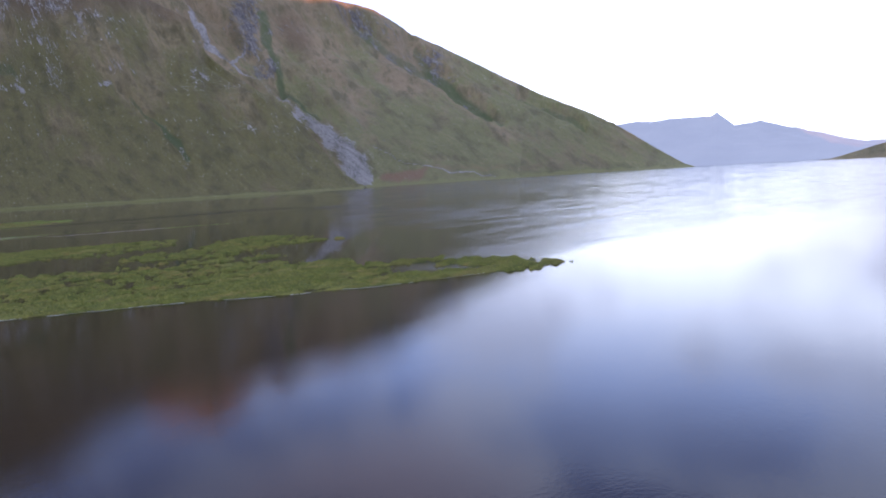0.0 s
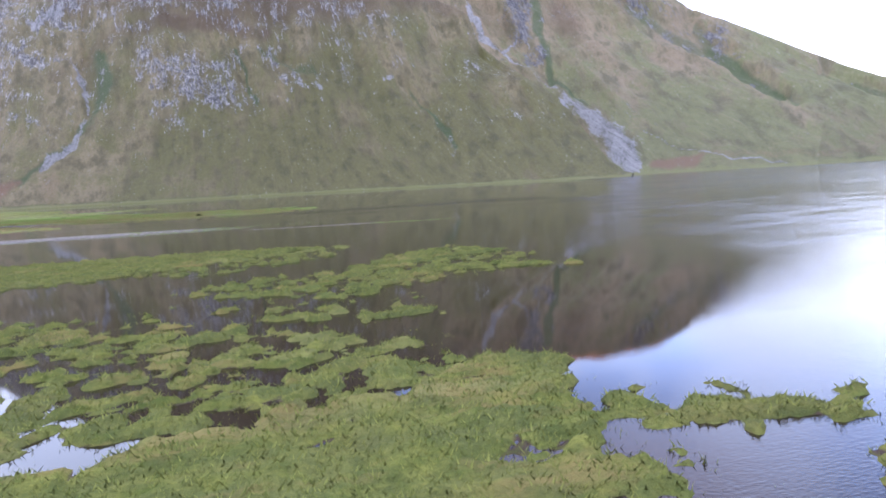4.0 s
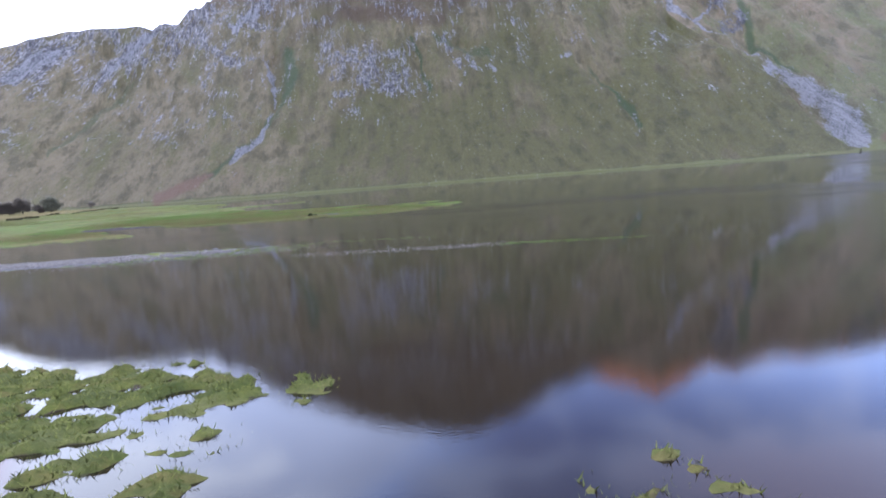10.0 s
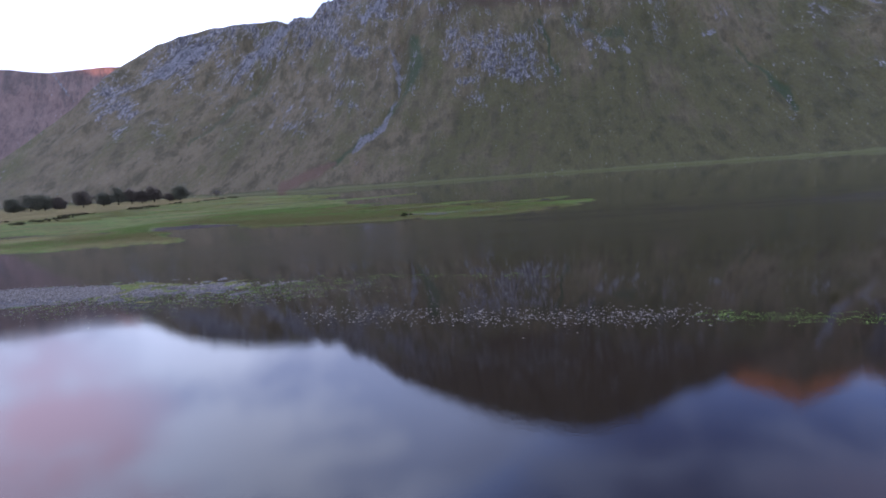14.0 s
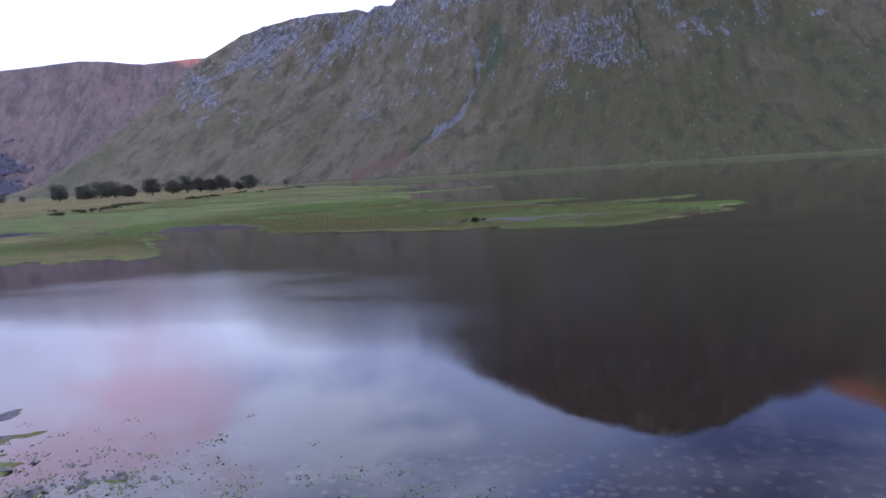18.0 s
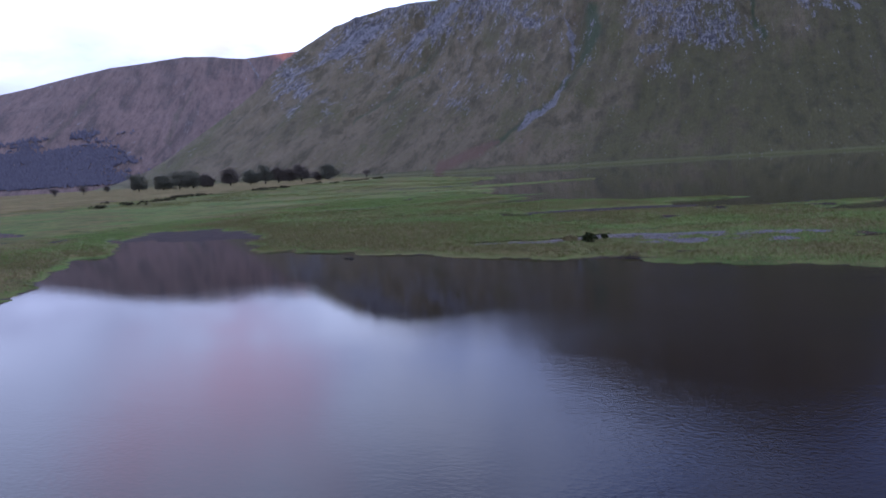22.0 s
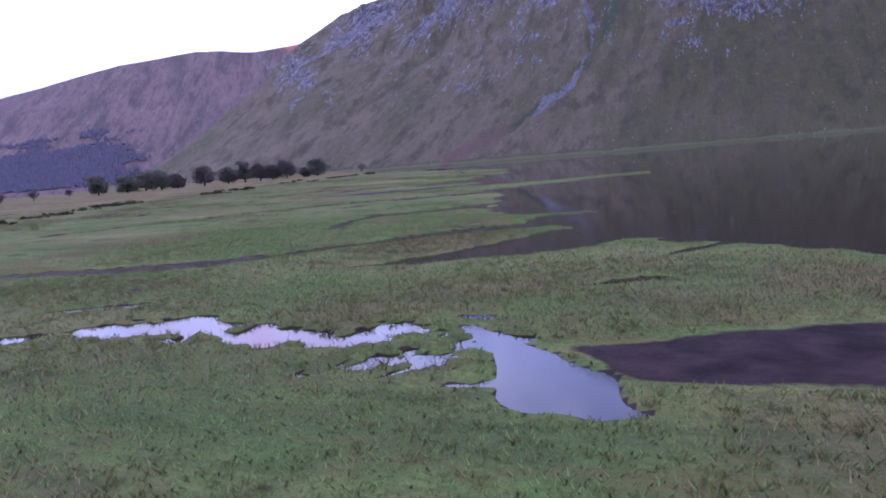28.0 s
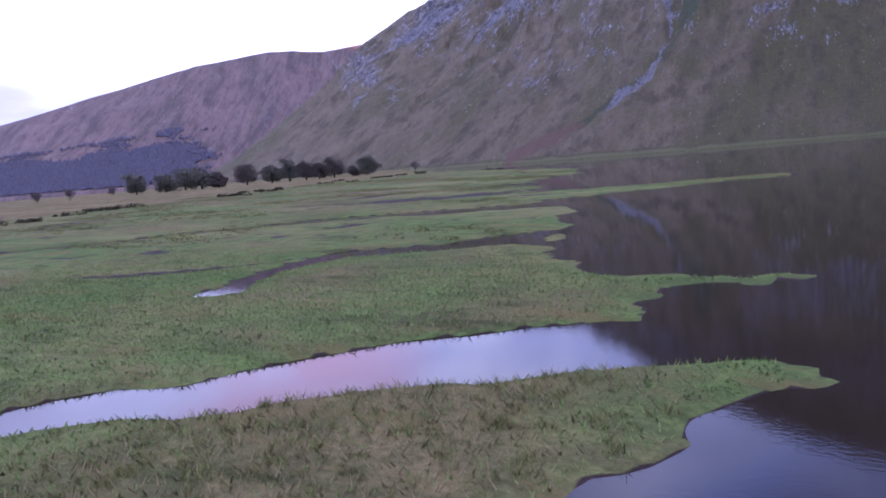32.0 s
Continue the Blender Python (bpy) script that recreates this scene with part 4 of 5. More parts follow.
    cracks = np.maximum(cracks, runnels)
    height = np.clip(0.1 * marsh_in, -1.5, 0.13) + 0.05 * w + 0.05 * d
    height = np.where(east > 2, np.maximum(height, 0.05), height) - 0.11 * cracks * (east > 1.5)
    cut = cut + 0.45 * fbm(x, y, 1.8, 3, 227)
    height = np.where(east > 0, np.minimum(height, np.clip(-0.3 * cut, -0.5, 5)), height)
    height = np.where(east > 0, np.minimum(height, np.clip(-0.3 * pools, -0.25, 5)), height)
    height = np.where(east > -3, np.minimum(height, np.clip(-0.2 * slough, 0.03 + 0.02 * d, 5)), height)
    height = np.where(flat > -1.5, np.where(flat > 0, np.interp(y, (86, 92, 97), (-0.08, -0.012, 0.02)) + 0.012 * d, np.minimum(height, 0.02 - 0.12 * flat)), height)
    height = np.where(east > 12, height + field, height)
    dome = step(0.0, 0.05, first)
    first = np.where(first > 0.0, np.minimum(first, 0.06) + dome * (0.12 * np.clip(c - 0.3, -0.12, 1) + 0.1 * (small - 0.35)), first)
    height = np.maximum(height, np.maximum(first, -1.5))
    height = np.maximum(height, np.clip(0.04 * shingle, -1.5, 0.07) + 0.015 * d)
    far = np.hypot(x, y)
    height = np.where(far > 1500, np.minimum(height, -2.0), height)
    mud = np.maximum(np.clip(slough + 0.5, 0, 1), np.maximum(np.clip(1 - height / 0.005, 0, 1), 0.7 * cracks)) * (east > -2) + np.clip(flat + 0.5, 0, 1)
    stones = np.maximum(np.clip(shingle * 0.8 + 0.4, 0, 1), np.clip(bar(x, y, (-22.2, 88.6, 0.2), (-20, 89.2, 0.5), (-18.2, 89.5, 0.75), (-16.4, 91.0, 0.5), (-14, 91.6, 1.1), (-12, 90.5, 2.3), (-7, 91, 2.6)) * 0.9 + 0.45 + 0.5 * d, 0, 1))
    strip = np.clip(bar(x, y, (-30, 86, 1.5), (-20, 86, 2.0), (-6, 86, 2.5)), 0, 1) + np.clip(bar(x, y, (-22, 92.5, 0.6), (-12, 95.5, 1.8), (-4, 97, 2)) , 0, 1)
    stones = stones * (1 - 0.9 * np.clip(bar(x, y, (-25, 41.2, 0.4), (-19, 40.4, 1.4), (-15, 39.0, 0.8)) + 2.2 * fbm(x, y, 1.0, 3, 213), 0, 0.8)) * (1 - 0.6 * step(-30, -20, x) * (y < 60) * step(-0.1, 0.3, fbm(x, y, 0.9, 3, 223)))
    stones = np.where(y > 80, stones * (1 - 0.9 * step(0.0, 0.3, fbm(x, y, 1.4, 4, 217, 0.6) + 0.03 * (x + 16))), stones)
    rank = np.clip(0.1 + 2.2 * w + 0.6 * strip + 0.7 * step(101, 89, y), 0, 1) * 0.85 * (east > 0) * step(0.04, 0.12, height)
    tan = step(0, 12, -x - np.interp(y, (120, 180, 251, 346, 419, 500), (116, 136, 138, 128, 118, 110)) + 9 * w + 5 * d) * (y > 100)
    rank = np.maximum(rank, tan * (east > 0))
    lush = step(-0.09, -0.03, first) * 1.0
    # cushions' low rims take the mud colour to paint shade in the gaps
    return height, [np.maximum(np.clip(mud, 0, 1) * (1 - lush), step(0.03, 0.0, height) * lush * 0.55), stones, np.clip(rank, 0, 1), lush]


gx, gy = np.meshgrid(spread((-130, -66, 0.8), (-66, -32, 0.3), (-32, 6, 0.17), (6, 40, 0.9)), spread((-53, 4, 0.17), (4, 33, 0.9), (33, 46, 0.22), (46, 78, 0.9), (78, 142, 0.28), (142, 240, 0.7)))
gz, gzone = land(gx, gy)
ground = tagged(new("ground", grid_mesh("ground", gx, gy, gz, marsh, gzone)), "green salt marsh turf with mud creeks and pools", "ground", kind="structure")

# ---------------------------------------------------------------- things
rng = np.random.default_rng(7)


def from_triangles(name, corners, skin, smooth=False):
    """One mesh from an array of triangles (n, 3, 3)."""
    mesh = bpy.data.meshes.new(name)
    n = len(corners)
    mesh.vertices.add(3 * n)
    mesh.vertices.foreach_set("co", corners.ravel().astype(np.float32))
    mesh.loops.add(3 * n)
    mesh.loops.foreach_set("vertex_index", np.arange(3 * n, dtype=np.int32))
    mesh.polygons.add(n)
    mesh.polygons.foreach_set("loop_start", np.arange(0, 3 * n, 3, dtype=np.int32))
    mesh.update(calc_edges=True)
    mesh.materials.append(skin)
    return mesh


def leaf_material(name, dark, light, rough=0.8, soft=False):
    m, tree, shader, place = material(name, rough)
    pick = tree.nodes.new("ShaderNodeNewGeometry").outputs["Random Per Island"]
    patch = noise_node(tree, place, 0.35, 4, 0.6)
    colour = mix(tree, pick, dark, light)
    colour = mix(tree, ramp(tree, patch, (0.45, 0.0), (0.7, 0.5)), colour, tuple(0.6 * a + 0.5 * b for a, b in zip(light, (0.05, 0.03, 0.01))))
    link(tree, colour, shader.inputs["Base Color"])
    shader.inputs["Specular IOR Level"].default_value = 0.04
    if soft:  # blades catch the light of the whole sky, as a sward does
        up = tree.nodes.new("ShaderNodeVectorMath")
        up.operation = "ADD"
        up.inputs[1].default_value = (0, 0, 1.6)
        link(tree, tree.nodes.new("ShaderNodeNewGeometry").outputs["Normal"], up.inputs[0])
        link(tree, up.outputs[0], shader.inputs["Normal"])
    return m


turf_blades = leaf_material("turf_blades", (0.075, 0.092, 0.02), (0.215, 0.22, 0.055), soft=True)
marsh_blades = leaf_material("marsh_blades", (0.115, 0.19, 0.036), (0.235, 0.3, 0.078), soft=True)
straw_blades = leaf_material("straw_blades", (0.15, 0.12, 0.045), (0.32, 0.25, 0.11), soft=True)


def blades(x, y, z, tall, wide, lean):
    """A triangle of grass for each place."""
    n = len(x)
    turn, tilt = rng.uniform(0, 2 * np.pi, n), rng.uniform(0, 2 * np.pi, n)
    root = np.stack([x, y, z - 0.02], -1)
    side = np.stack([np.cos(turn), np.sin(turn), 0 * turn], -1) * (wide / 2)[:, None]
    tip = root + np.stack([np.cos(tilt) * lean * tall, np.sin(tilt) * lean * tall, tall], -1)
    return np.stack([root - side, root + side, tip], 1)


def sow(count, box, keep, tall, wide, lean=0.5):
    """Blades scattered over a box of the ground, where keep(height, shares) says so."""
    x, y = rng.uniform(box[0], box[1], count), rng.uniform(box[2], box[3], count)
    height, shares = land(x, y)
    inside = np.minimum(np.minimum(x - box[0], box[1] - x), np.minimum(y - box[2], box[3] - y))
    some = keep(height, shares) * np.clip(inside / 9 + 0.06, 0, 1) > rng.uniform(0, 1, count)
    x, y, height = x[some], y[some], height[some]
    size = rng.uniform(0.5, 1.4, len(x))
    return blades(x, y, height, tall * size, wide * size, lean)


def bay_grass():
    tris = sow(470000, (-39, 14, -61, 13), lambda h, s: (h > 0.0) * s[3], 0.1, 0.034, 0.8)
    fringe = sow(200000, (-39, 15, -61, 13), lambda h, s: (h > -0.06) * (h < 0.03) * s[3] * 0.7, 0.1, 0.02, 0.7)
    return tagged(new("turf_grass", from_triangles("turf_grass", np.concatenate([tris, fringe]), turf_blades)), "short yellow-green turf on the islands in the bay", "grass", kind="stuff")


def marsh_grass():
    tris = sow(820000, (-68, 17, 69, 150), lambda h, s: (h > 0.05) * (s[1] < 0.4) * (0.35 + 0.65 * (s[0] < 0.3)) * (1 - 0.95 * s[2]), 0.09, 0.034, 0.9)
    return tagged(new("marsh_grass", from_triangles("marsh_grass", tris, marsh_blades)), "short green grass of the salt marsh", "grass", kind="stuff")


def rank_grass():
    def keep(h, s):
        return (h > 0.04) * (s[1] < 0.5) * np.clip(s[2] * 1.5, 0, 1)

    tris = sow(380000, (-66, 17, 70, 140), keep, 0.15, 0.026, 0.8)
    fringe = sow(300000, (-41, 9, 72, 96), lambda h, s: (h > 0.0) * (s[1] < 0.6) * 0.8, 0.12, 0.012, 1.1)
    return tagged(new("rank_grass", from_triangles("rank_grass", np.concatenate([tris, fringe]), straw_blades)), "tall straw-coloured grass along the creek bank", "grass", kind="stuff")


def tussocks():
    """Clumps of longer grass standing out of the marsh."""
    x, y = rng.uniform(-56, 4, 26000), rng.uniform(80, 134, 26000)
    height, shares = land(x, y)
    some = (height > 0.05) & (shares[1] < 0.4) & (fbm(x, y, 7, 3, 171) + 0.9 * shares[2] > rng.uniform(-0.2, 0.6, len(x)))
    x, y, height = (np.repeat(v[some], 16) for v in (x, y, height))
    n = len(x)
    x, y = x + rng.normal(0, 0.07, n), y + rng.normal(0, 0.07, n)
    tris = blades(x, y, height, rng.uniform(0.08, 0.2, n), rng.uniform(0.012, 0.026, n), 0.7)
    return tagged(new("tussock_grass", from_triangles("tussock_grass", tris, tussock_blades)), "olive tussocks of longer grass on the marsh", "grass", kind="stuff")


def far_tussocks():
    """Coarser clumps over the farther marsh."""
    x, y = rng.uniform(-150, -14, 30000), rng.uniform(150, 260, 30000)
    height, shares = land(x, y)
    some = (height > 0.04) & (fbm(x * 0.5, y, 6, 3, 173) > rng.uniform(0.0, 0.5, len(x)))
    x, y, height = (np.repeat(v[some], 9) for v in (x, y, height))
    n = len(x)
    x, y = x + rng.normal(0, 0.3, n), y + rng.normal(0, 0.12, n)
    tris = blades(x, y, height, rng.uniform(0.08, 0.2, n), rng.uniform(0.05, 0.12, n), 1.0)
    return tagged(new("tussock_grass", from_triangles("tussock_grass", tris, tussock_blades)), "olive tussocks over the far side of the marsh", "grass", kind="stuff")


tussock_blades = leaf_material("tussock_blades", (0.11, 0.125, 0.03), (0.25, 0.23, 0.07), soft=True)
tussocks()
far_tussocks()
bay_grass()
marsh_grass()
rank_grass()


# stones
def stone_material():
    m, tree, shader, place = material("granite_cobbles", 0.8)
    pick = tree.nodes.new("ShaderNodeNewGeometry").outputs["Random Per Island"]
    grain = noise_node(tree, place, 22.0, 4, 0.7)
    colour = mix(tree, pick, (0.11, 0.092, 0.074), (0.34, 0.29, 0.235))
    link(tree, mix(tree, ramp(tree, grain, (0.35, 0.4), (0.6, 0.0)), colour, (0.07, 0.065, 0.06)), shader.inputs["Base Color"])
    return m


cobble = stone_material()


def stones(x, y, z, size):
    """Rough eight-faced cobbles."""
    n = len(x)
    ring = np.linspace(0, 2 * np.pi, 5)[:4][None, :] + rng.uniform(0, 6.28, (n, 1))
    reach = size[:, None] * rng.uniform(0.7, 1.25, (n, 4))
    belt = np.stack([x[:, None] + np.cos(ring) * reach, y[:, None] + np.sin(ring) * reach, z[:, None] + size[:, None] * rng.uniform(-0.15, 0.25, (n, 4))], -1)
    top = np.stack([x + rng.uniform(-0.3, 0.3, n) * size, y + rng.uniform(-0.3, 0.3, n) * size, z + size * rng.uniform(0.5, 0.8, n)], -1)
    foot = np.stack([x, y, z - size * 0.7], -1)
    faces = []
    for k in range(4):
        a, b = belt[:, k], belt[:, (k + 1) % 4]
        faces += [np.stack([a, b, top], 1), np.stack([b, a, foot], 1)]
    return np.stack(faces, 1).reshape(-1, 3, 3)


def along(count, nodes, width):
    """Places scattered along a chain of (x, y)."""
    nodes = np.array(nodes, float)
    at = rng.uniform(0, len(nodes) - 1, count)
    k = np.minimum(at.astype(int), len(nodes) - 2)
    spot = nodes[k] + (nodes[k + 1] - nodes[k]) * (at - k)[:, None]
    return spot + rng.normal(0, width, (count, 2))


def strew(name, label, spots, low, high, sunk):
    height, shares = land(spots[:, 0], spots[:, 1])
    bare = (shares[1] > 0.45) | (height < 0.0)
    spots, height = spots[bare], height[bare]
    size = rng.uniform(low, high, len(spots)) ** 1.0
    z = np.maximum(height, sunk)
    return tagged(new(name, from_triangles(name, stones(spots[:, 0], spots[:, 1], z, size), cobble)), label, "stones", kind="stuff")


strew("shingle", "pale grey shingle of a low bar in the water", np.concatenate([along(9000, [(-44, 40.5), (-34, 40), (-26, 38.9), (-20, 38.0)], 1.3), along(900, [(-20, 38), (-16, 38.6), (-11, 39.6)], 0.7)]), 0.03, 0.11, -0.05)
strew("cobble_row", "row of pale wet cobbles breaking the water", along(1500, [(-9, 30.6), (-3, 29), (1.5, 28), (5, 27.8)], 0.75), 0.025, 0.08, -0.02)
strew("gravel_patch", "grey gravel lying in the grass by the creek", along(3600, [(-22, 88.7), (-20, 89.2), (-18, 89.5), (-16.2, 90.9), (-14, 91.2), (-11, 90.4), (-7, 90.6)], 0.7), 0.02, 0.06, 0.0)
strew("mud_stones", "small stones in the mud of a creek", along(12, [(-23.0, 108.8), (-21.3, 109.0)], 0.2), 0.03, 0.07, 0.0)
strew("shallow_pebbles", "small pale pebbles showing in the shallows by the bar", along(2600, [(-28, 35.4), (-22, 35), (-16, 35.6), (-10, 36.4)], 1.6), 0.012, 0.045, 0.0)


# weed lying in the shallows
def weed_beds():
    spots = np.concatenate([along(260, [(5, 27.6), (9, 26.4), (14, 25.2)], 0.45), along(1100, [(-24, 36), (-16, 36.6), (-10.5, 37)], 1.7), along(60, [(-9, 40), (0, 37)], 0.5)])
    n = len(spots)
    tris = [blades(np.repeat(spots[:, 0], 12) + rng.normal(0, 0.1, 12 * n), np.repeat(spots[:, 1], 12) + rng.normal(0, 0.06, 12 * n), np.zeros(12 * n) + 0.01, rng.uniform(0.01, 0.035, 12 * n), rng.uniform(0.03, 0.08, 12 * n), 2.0)]
    return tagged(new("water_weed", from_triangles("water_weed", np.concatenate(tris), marsh_blades)), "green weed floating in the shallows by the shingle", "weed", kind="stuff")


weed_beds()


# trees by the marsh
def bark_material():
    m, tree, shader, place = material("bark", 0.9)
    grain = noise_node(tree, stretched(tree, place, 6, 6, 1.2), 1.5, 4, 0.6)
    link(tree, mix(tree, grain, (0.03, 0.025, 0.02), (0.1, 0.085, 0.07)), shader.inputs["Base Color"])
    return m


bark = bark_material()
dark_leaves = leaf_material("dark_leaves", (0.1, 0.1, 0.062), (0.22, 0.205, 0.13), soft=True)
brown_leaves = leaf_material("brown_leaves", (0.09, 0.074, 0.055), (0.2, 0.16, 0.115), soft=True)
bare_twigs = leaf_material("bare_twigs", (0.1, 0.085, 0.07), (0.2, 0.17, 0.14))


def tube(points, radii, sides=6):
    """A tapered limb through the points."""
    verts, faces = [], []
    for k, (p, r) in enumerate(zip(points, radii)):
        ahead = (Vector(points[min(k + 1, len(points) - 1)]) - Vector(points[max(k - 1, 0)])).normalized()
        u = ahead.orthogonal().normalized()
        v = ahead.cross(u)
        verts += [tuple(Vector(p) + (u * math.cos(6.2832 * i / sides) + v * math.sin(6.2832 * i / sides)) * r) for i in range(sides)]
        if k:
            a, b = (k - 1) * sides, k * sides
            faces += [(a + i, a + (i + 1) % sides, b + (i + 1) % sides, b + i) for i in range(sides)]
    return verts, faces


def part(name, verts, faces, skin, parent, label=""):
    mesh = bpy.data.meshes.new(name)
    mesh.from_pydata(verts, [], faces)
    mesh.materials.append(skin)
    for poly in mesh.polygons:
        poly.use_smooth = len(poly.vertices) == 4
    ob = new(name, mesh)
    ob.parent = parent
    return tagged(ob, label)


def leafage(middles, reach, count, leaf, squat=0.75):
    """Small leaf sprays round each of the middles, looser at the outside."""
    out = []
    for (x, y, z), r in zip(middles, reach):
        n = count
        way = rng.normal(0, 1, (n, 3))
        way /= np.linalg.norm(way, axis=1)[:, None]
        spot = np.array([x, y, z]) + way * (r * rng.uniform(0.35, 1.0, n) ** 0.6)[:, None] * [1, 1, squat]
        a, b = rng.normal(0, 1, (n, 3)), rng.normal(0, 1, (n, 3))
        a, b = a / np.linalg.norm(a, axis=1)[:, None] * leaf, b / np.linalg.norm(b, axis=1)[:, None] * leaf
        out.append(np.stack([spot - a * 0.6, spot + a * 0.6, spot + b], 1))
    return np.concatenate(out)


def tree(name, label, x, y, tall, width, stem, leaves, count=170, bare=False):
    base = land(np.array([x]), np.array([y]))[0][0]
    root = tagged(new(name), label, "tree", "trees by the marsh")
    root.location = (x, y, base - 0.1)
    bend = rng.uniform(-0.4, 0.4, 2)
    trunk = [(bend[0] * s * s, bend[1] * s * s, tall * 0.62 * s) for s in (0, 0.25, 0.5, 0.75, 1.0)]
    girth = 0.035 * tall
    part("trunk", *tube(trunk, [girth, girth * 0.8, girth * 0.65, girth * 0.5, girth * 0.3], 7), bark, root)
    middles, reach = [], []
    for k in range(8):
        turn = k * 2.4 + rng.uniform(-0.4, 0.4)
        at = stem + (0.62 - stem) * (k / 7)
        start = Vector((bend[0] * at, bend[1] * at, tall * at))
        spanned = width * 0.5 * rng.uniform(0.55, 0.95) * (1 - 0.35 * (k / 7))
        end = start + Vector((math.cos(turn) * spanned, math.sin(turn) * spanned, tall * rng.uniform(0.08, 0.24)))
        half = (start + end) / 2 + Vector((0, 0, -0.04 * tall))
        part("limb", *tube([start, half, end], [girth * 0.35, girth * 0.24, girth * 0.08], 5), bark, root)
        middles += [tuple(end), tuple(half + Vector((0, 0, 0.12 * tall)))]
        reach += [width * rng.uniform(0.16, 0.24), width * rng.uniform(0.13, 0.2)]
    middles += [(bend[0], bend[1], tall * 0.8), (bend[0] * 1.3, bend[1], tall * 0.66)]
    reach += [width * 0.24, width * 0.3]
    for k in range(0 if bare else 6):
        turn = k * 1.05 + rng.uniform(-0.4, 0.4)
        middles.append((math.cos(turn) * width * 0.24, math.sin(turn) * width * 0.24, tall * rng.uniform(0.16, 0.42)))
        reach.append(width * rng.uniform(0.14, 0.22))
    crown = new("crown", from_triangles("crown", leafage(middles, reach, count // (6 if bare else 1), 0.3 if bare else 0.42), leaves))
    crown.parent = root
    return root


TREES = [  # x, y, height, width, where the crown begins, leaves
    (-246.0, 283.2, 10.2, 11.5, 0.1, dark_leaves), (-238.5, 290.0, 8.6, 11.0, 0.1, dark_leaves), (-233.5, 294.6, 10.6, 14.0, 0.1, dark_leaves), (-229.0, 298.4, 10.4, 13.0, 0.1, dark_leaves),
    (-224.0, 302.0, 7.5, 9.0, 0.15, brown_leaves), (-217.0, 309.4, 11.0, 13.0, 0.12, brown_leaves), (-210.3, 315.6, 9.2, 11.0, 0.14, dark_leaves),
    (-205.2, 320.0, 11.6, 11.5, 0.14, dark_leaves), (-200.6, 324.2, 10.2, 11.0, 0.12, brown_leaves), (-197.0, 327.6, 8.6, 9.0, 0.15, brown_leaves), (-192.6, 331.4, 10.6, 13.0, 0.14, brown_leaves),
    (-183.0, 340.2, 10.2, 12.0, 0.2, dark_leaves), (-187.5, 337.0, 5.4, 6.0, 0.15, brown_leaves)]
for x, y, tall, width, stem, leaves in TREES:
    look_of = "dark dense pine standing at the edge of the marsh" if leaves is dark_leaves else "brown half-bare tree standing at the edge of the marsh"
    tree("pine_tree" if leaves is dark_leaves else "birch_tree", look_of, x, y, tall * 0.8, width * 0.82, stem, leaves)
tree("dead_tree", "pale leafless tree standing at the edge of the marsh", -168.9, 353.1, 6.0, 5.0, 0.35, bare_twigs, bare=True)
for x, y, tall in ((-262, 268, 4.6), (-272, 262, 4.0), (-284, 300, 3.6)):
    tree("bare_tree", "pale bare shrubby tree in the tan meadow", x, y, tall, tall * 1.1, 0.2, bare_twigs, count=260, bare=True)


# bushes
def bush(name, label, x, y, wide, tall, leaves, group="", count=420, leaf=0.1):
    base = land(np.array([x]), np.array([y]))[0][0]
    root = tagged(new(name), label, "bush", group)
    root.location = (x, y, base - 0.03)
    middles, reach = [], []
    for k in range(5):
        turn = k * 1.257 + rng.uniform(-0.5, 0.5)
        end = (math.cos(turn) * wide * 0.3, math.sin(turn) * wide * 0.3, tall * rng.uniform(0.2, 0.45))
        part("stem", *tube([(0, 0, 0), (end[0] * 0.5, end[1] * 0.5, end[2] * 0.6), end], [0.03 * tall + 0.01, 0.02 * tall + 0.01, 0.008], 5), bark, root)
        middles.append(end)
        reach.append(wide * rng.uniform(0.2, 0.3))
    middles.append((0, 0, tall * 0.5))
    reach.append(wide * 0.3)
    leafy = new("foliage", from_triangles("foliage", leafage(middles, reach, count, leaf, min(0.75, 1.3 * tall / wide)), leaves))
    leafy.parent = root
    return root


dark_bush = leaf_material("dark_gorse", (0.03, 0.036, 0.014), (0.085, 0.09, 0.034))
bush("gorse_bush", "dark round gorse bush on the gravel by the creek", -16.1, 89.8, 0.8, 0.46, dark_bush)
bush("gorse_bush", "small dark gorse bush in the grass", -15.4, 90.5, 0.35, 0.35, dark_bush, count=150, leaf=0.07)
bush("heather_bush", "low olive heather bush beside the gravel", -17.1, 90.05, 0.8, 0.34, straw_blades, count=260, leaf=0.08)
bush("gorse_bush", "small dark tuft at the gravel edge", -15.9, 88.9, 0.4, 0.2, dark_bush, count=150, leaf=0.06)
heath_leaves = leaf_material("dark_heath", (0.03, 0.03, 0.016), (0.1, 0.085, 0.045))


def scrub_bush(x, y, wide, tall):
    """A low thicket of uneven humps."""
    base = land(np.array([x]), np.array([y]))[0][0]
    root = tagged(new("scrub_bush"), "low dark scrub thicket in the tan grass", "bush", "scrub along the meadow")
    root.location = (x, y, base - 0.05)
    along_x = rng.uniform(-0.5, 0.5, 7) * wide
    humps = [(px, rng.uniform(-0.25, 0.25) * wide, tall * rng.uniform(0.05, 0.3)) for px in along_x]
    part("stem", *tube([(0, 0, 0), (0.1, 0.05, tall * 0.3), (0.25, 0.1, tall * 0.6)], [0.06, 0.05, 0.02], 5), bark, root)
    leafy = new("foliage", from_triangles("foliage", leafage(humps, tall * rng.uniform(0.4, 1.0, 7), 70, 0.2, 0.8), heath_leaves))
    leafy.parent = root


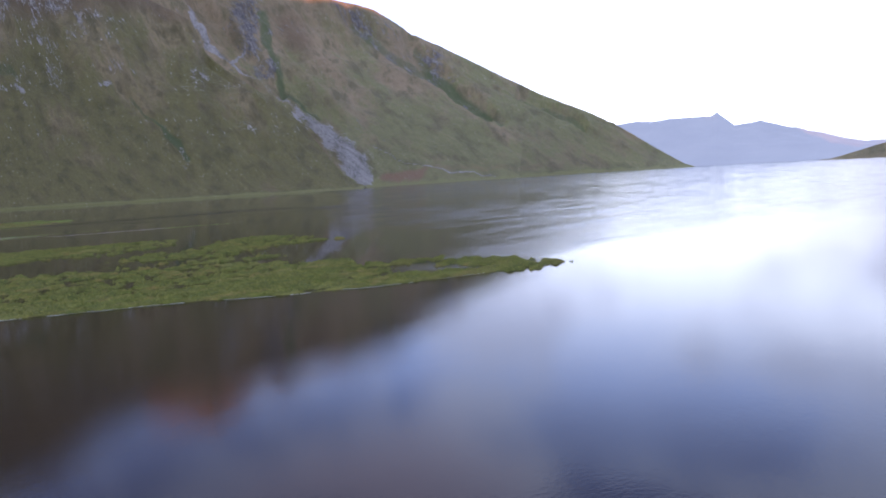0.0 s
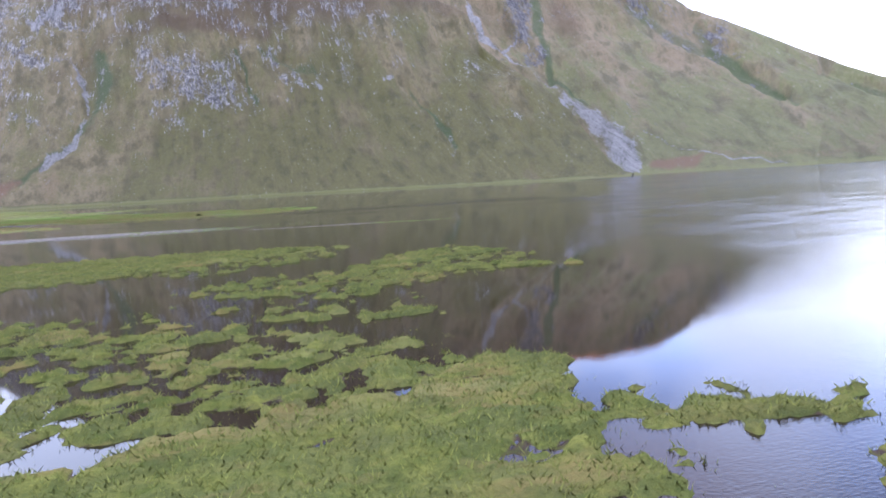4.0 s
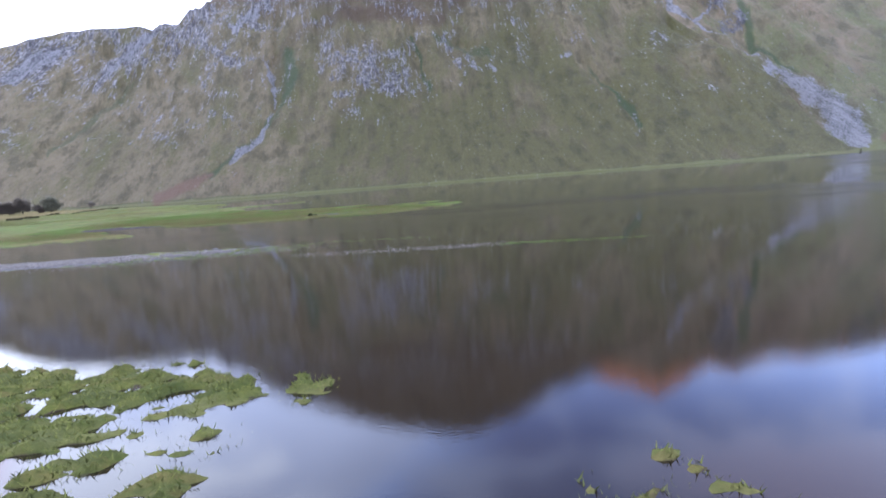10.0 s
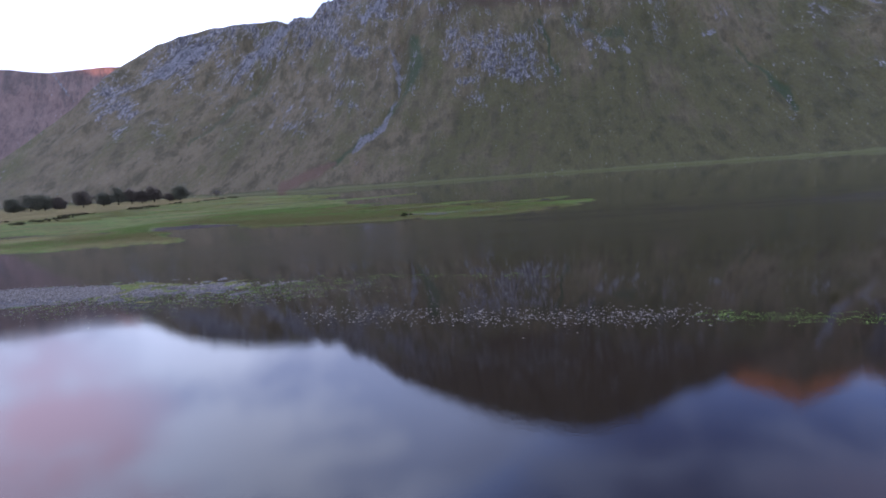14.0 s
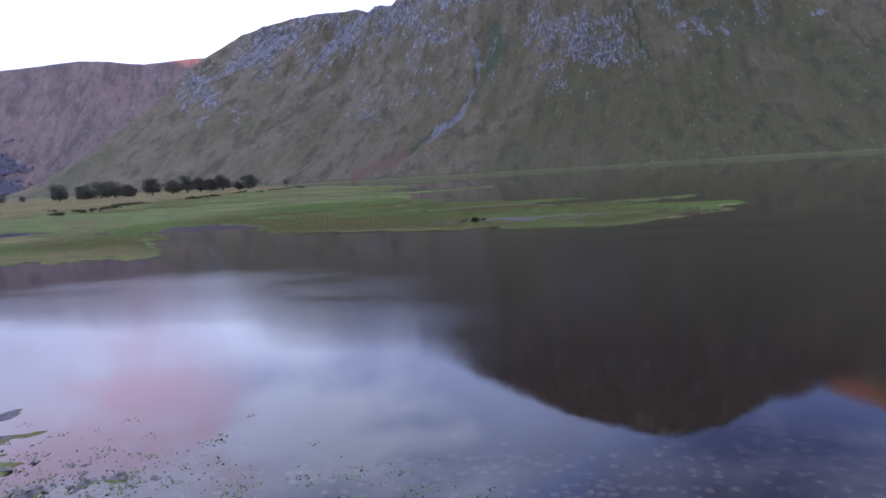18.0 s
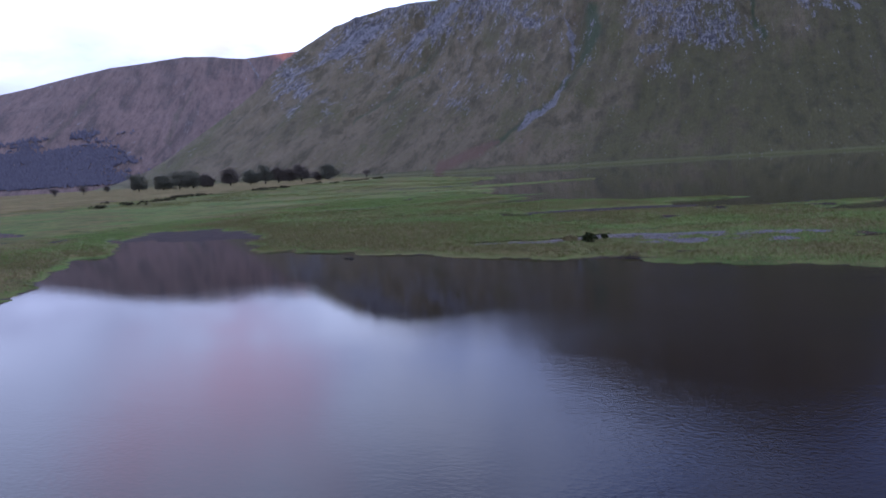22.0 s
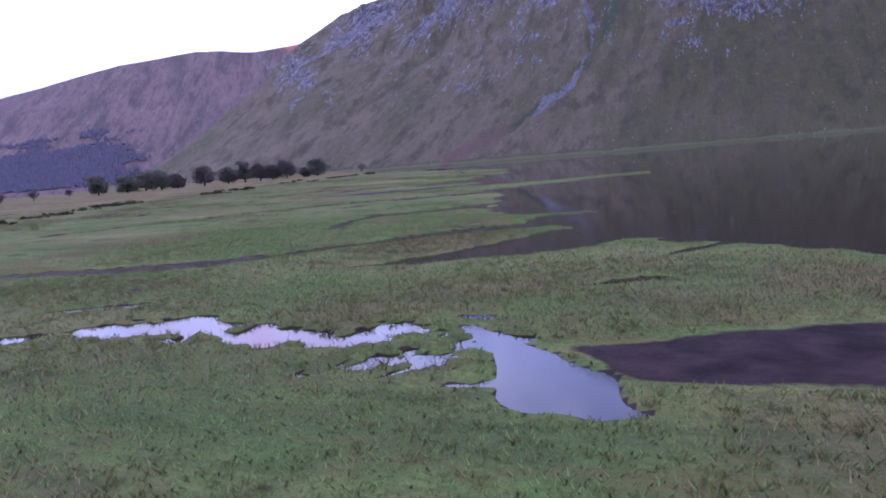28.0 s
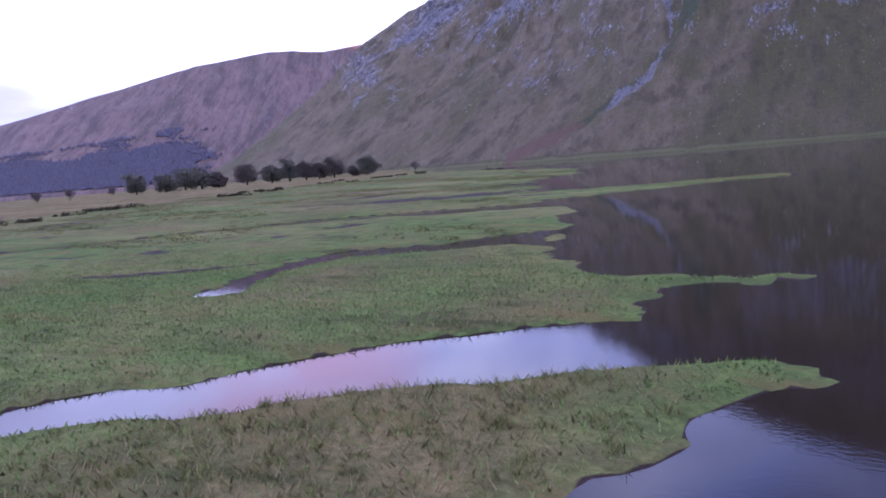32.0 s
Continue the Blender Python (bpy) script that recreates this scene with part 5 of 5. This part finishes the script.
for x, y in along(46, [(-124, 150), (-138, 180), (-142, 205), (-142, 240), (-138, 275), (-132, 320), (-128, 350)], 5.0):
    scrub_bush(x, y, rng.uniform(1.5, 6.0), rng.uniform(0.4, 0.95))


# a line of froth off the spit
def froth_line():
    x = rng.uniform(-27, -3.5, 4200)
    spots = np.stack([x, np.interp(x, *SPIT) - 0.12 + rng.normal(0, 0.03, len(x)) + 0.2 * fbm(x, x * 0, 1.6, 3, 201)], -1)
    spots = spots[fbm(x, x * 0, 2.5, 3, 205) > -0.25 + 0.5 * step(-9, -3, x)]
    n = len(spots)
    tris = blades(spots[:, 0], spots[:, 1], np.zeros(n) + 0.03, rng.uniform(0.003, 0.012, n), rng.uniform(0.02, 0.07, n), 3.0)
    froth, tree, shader, place = material("froth", 0.6)
    shader.inputs["Base Color"].default_value = (0.45, 0.45, 0.43, 1)
    return tagged(new("froth_line", from_triangles("froth_line", tris, froth)), "thin pale line of froth on the water along the spit", "froth", kind="stuff")


froth_line()


# the dark undercut bank behind the gravel
def bank_fringe():
    spots = along(3400, [(-22.6, 89.1), (-20.7, 89.9), (-18.0, 90.6), (-16.4, 91.8), (-15.4, 92.6)], 0.06)
    height, _ = land(spots[:, 0], spots[:, 1])
    n = len(spots)
    tris = blades(spots[:, 0], spots[:, 1], height, rng.uniform(0.04, 0.11, n), rng.uniform(0.01, 0.025, n), 0.9)
    return tagged(new("bank_grass", from_triangles("bank_grass", tris, heath_leaves)), "dark overhanging grass on the bank behind the gravel", "grass", kind="stuff")


bank_fringe()


# driftwood in the creek mouth
def driftwood():
    root = tagged(new("driftwood"), "dark waterlogged branch lying in the shallow water", "branch")
    root.location = (-27.35, 84.5, 0.0)
    root.scale = (0.5, 0.5, 0.5)
    part("stem", *tube([(-0.9, -0.1, -0.03), (-0.4, 0.02, 0.04), (0, 0, 0.1), (0.35, 0.08, 0.06)], [0.02, 0.04, 0.06, 0.04], 6), bark, root)
    part("twig", *tube([(-0.3, 0.0, 0.05), (-0.5, 0.18, 0.08), (-0.8, 0.24, 0.02)], [0.025, 0.018, 0.008], 5), bark, root)
    part("stump", *tube([(0.12, 0.02, -0.05), (0.14, 0.03, 0.12), (0.12, 0.05, 0.2)], [0.14, 0.11, 0.05], 7), bark, root)


driftwood()


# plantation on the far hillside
# leaf colours are paled and blued to stand for the air's haze
hazed_leaves = leaf_material("hazed_conifers", (0.105, 0.096, 0.112), (0.155, 0.14, 0.156), soft=True)


def plantation():
    n = 17000
    az, r = rng.uniform(43.5, 64, n), rng.uniform(1660, 2250, n)
    a = np.radians(az)
    x, y = -np.sin(a) * r, np.cos(a) * r
    clump = fbm(x, y, 170, 4, 121, 0.6) + 0.2 + 0.6 * step(44, 50, az) - 0.25 - 0.9 * step(1950, 2230, r + 60 * fbm(x, y, 90, 3, 127)) - 0.8 * step(1760, 1660, r) > rng.uniform(-0.16, 0.16, n)
    x, y = x[clump], y[clump]
    tris = []
    for px, py in zip(x, y):
        hit, place, *_ = left_hill.ray_cast((px, py, 3000), (0, 0, -1))
        if hit and 8 < place.z < 200:
            tall, wide = rng.uniform(5, 10), rng.uniform(6, 11)
            ring = [(px + math.cos(t) * wide * 0.5, py + math.sin(t) * wide * 0.5, place.z + rng.uniform(-1, 3)) for t in (0.3, 1.9, 3.5, 5.1)]
            top = (px + rng.uniform(-1, 1), py, place.z + tall)
            tris += [(ring[k], ring[(k + 1) % 4], top) for k in range(4)]
    return tagged(new("plantation", from_triangles("plantation", np.array(tris), hazed_leaves)), "conifer plantation on the far hillside, paled by painted haze", "wood", kind="stuff")


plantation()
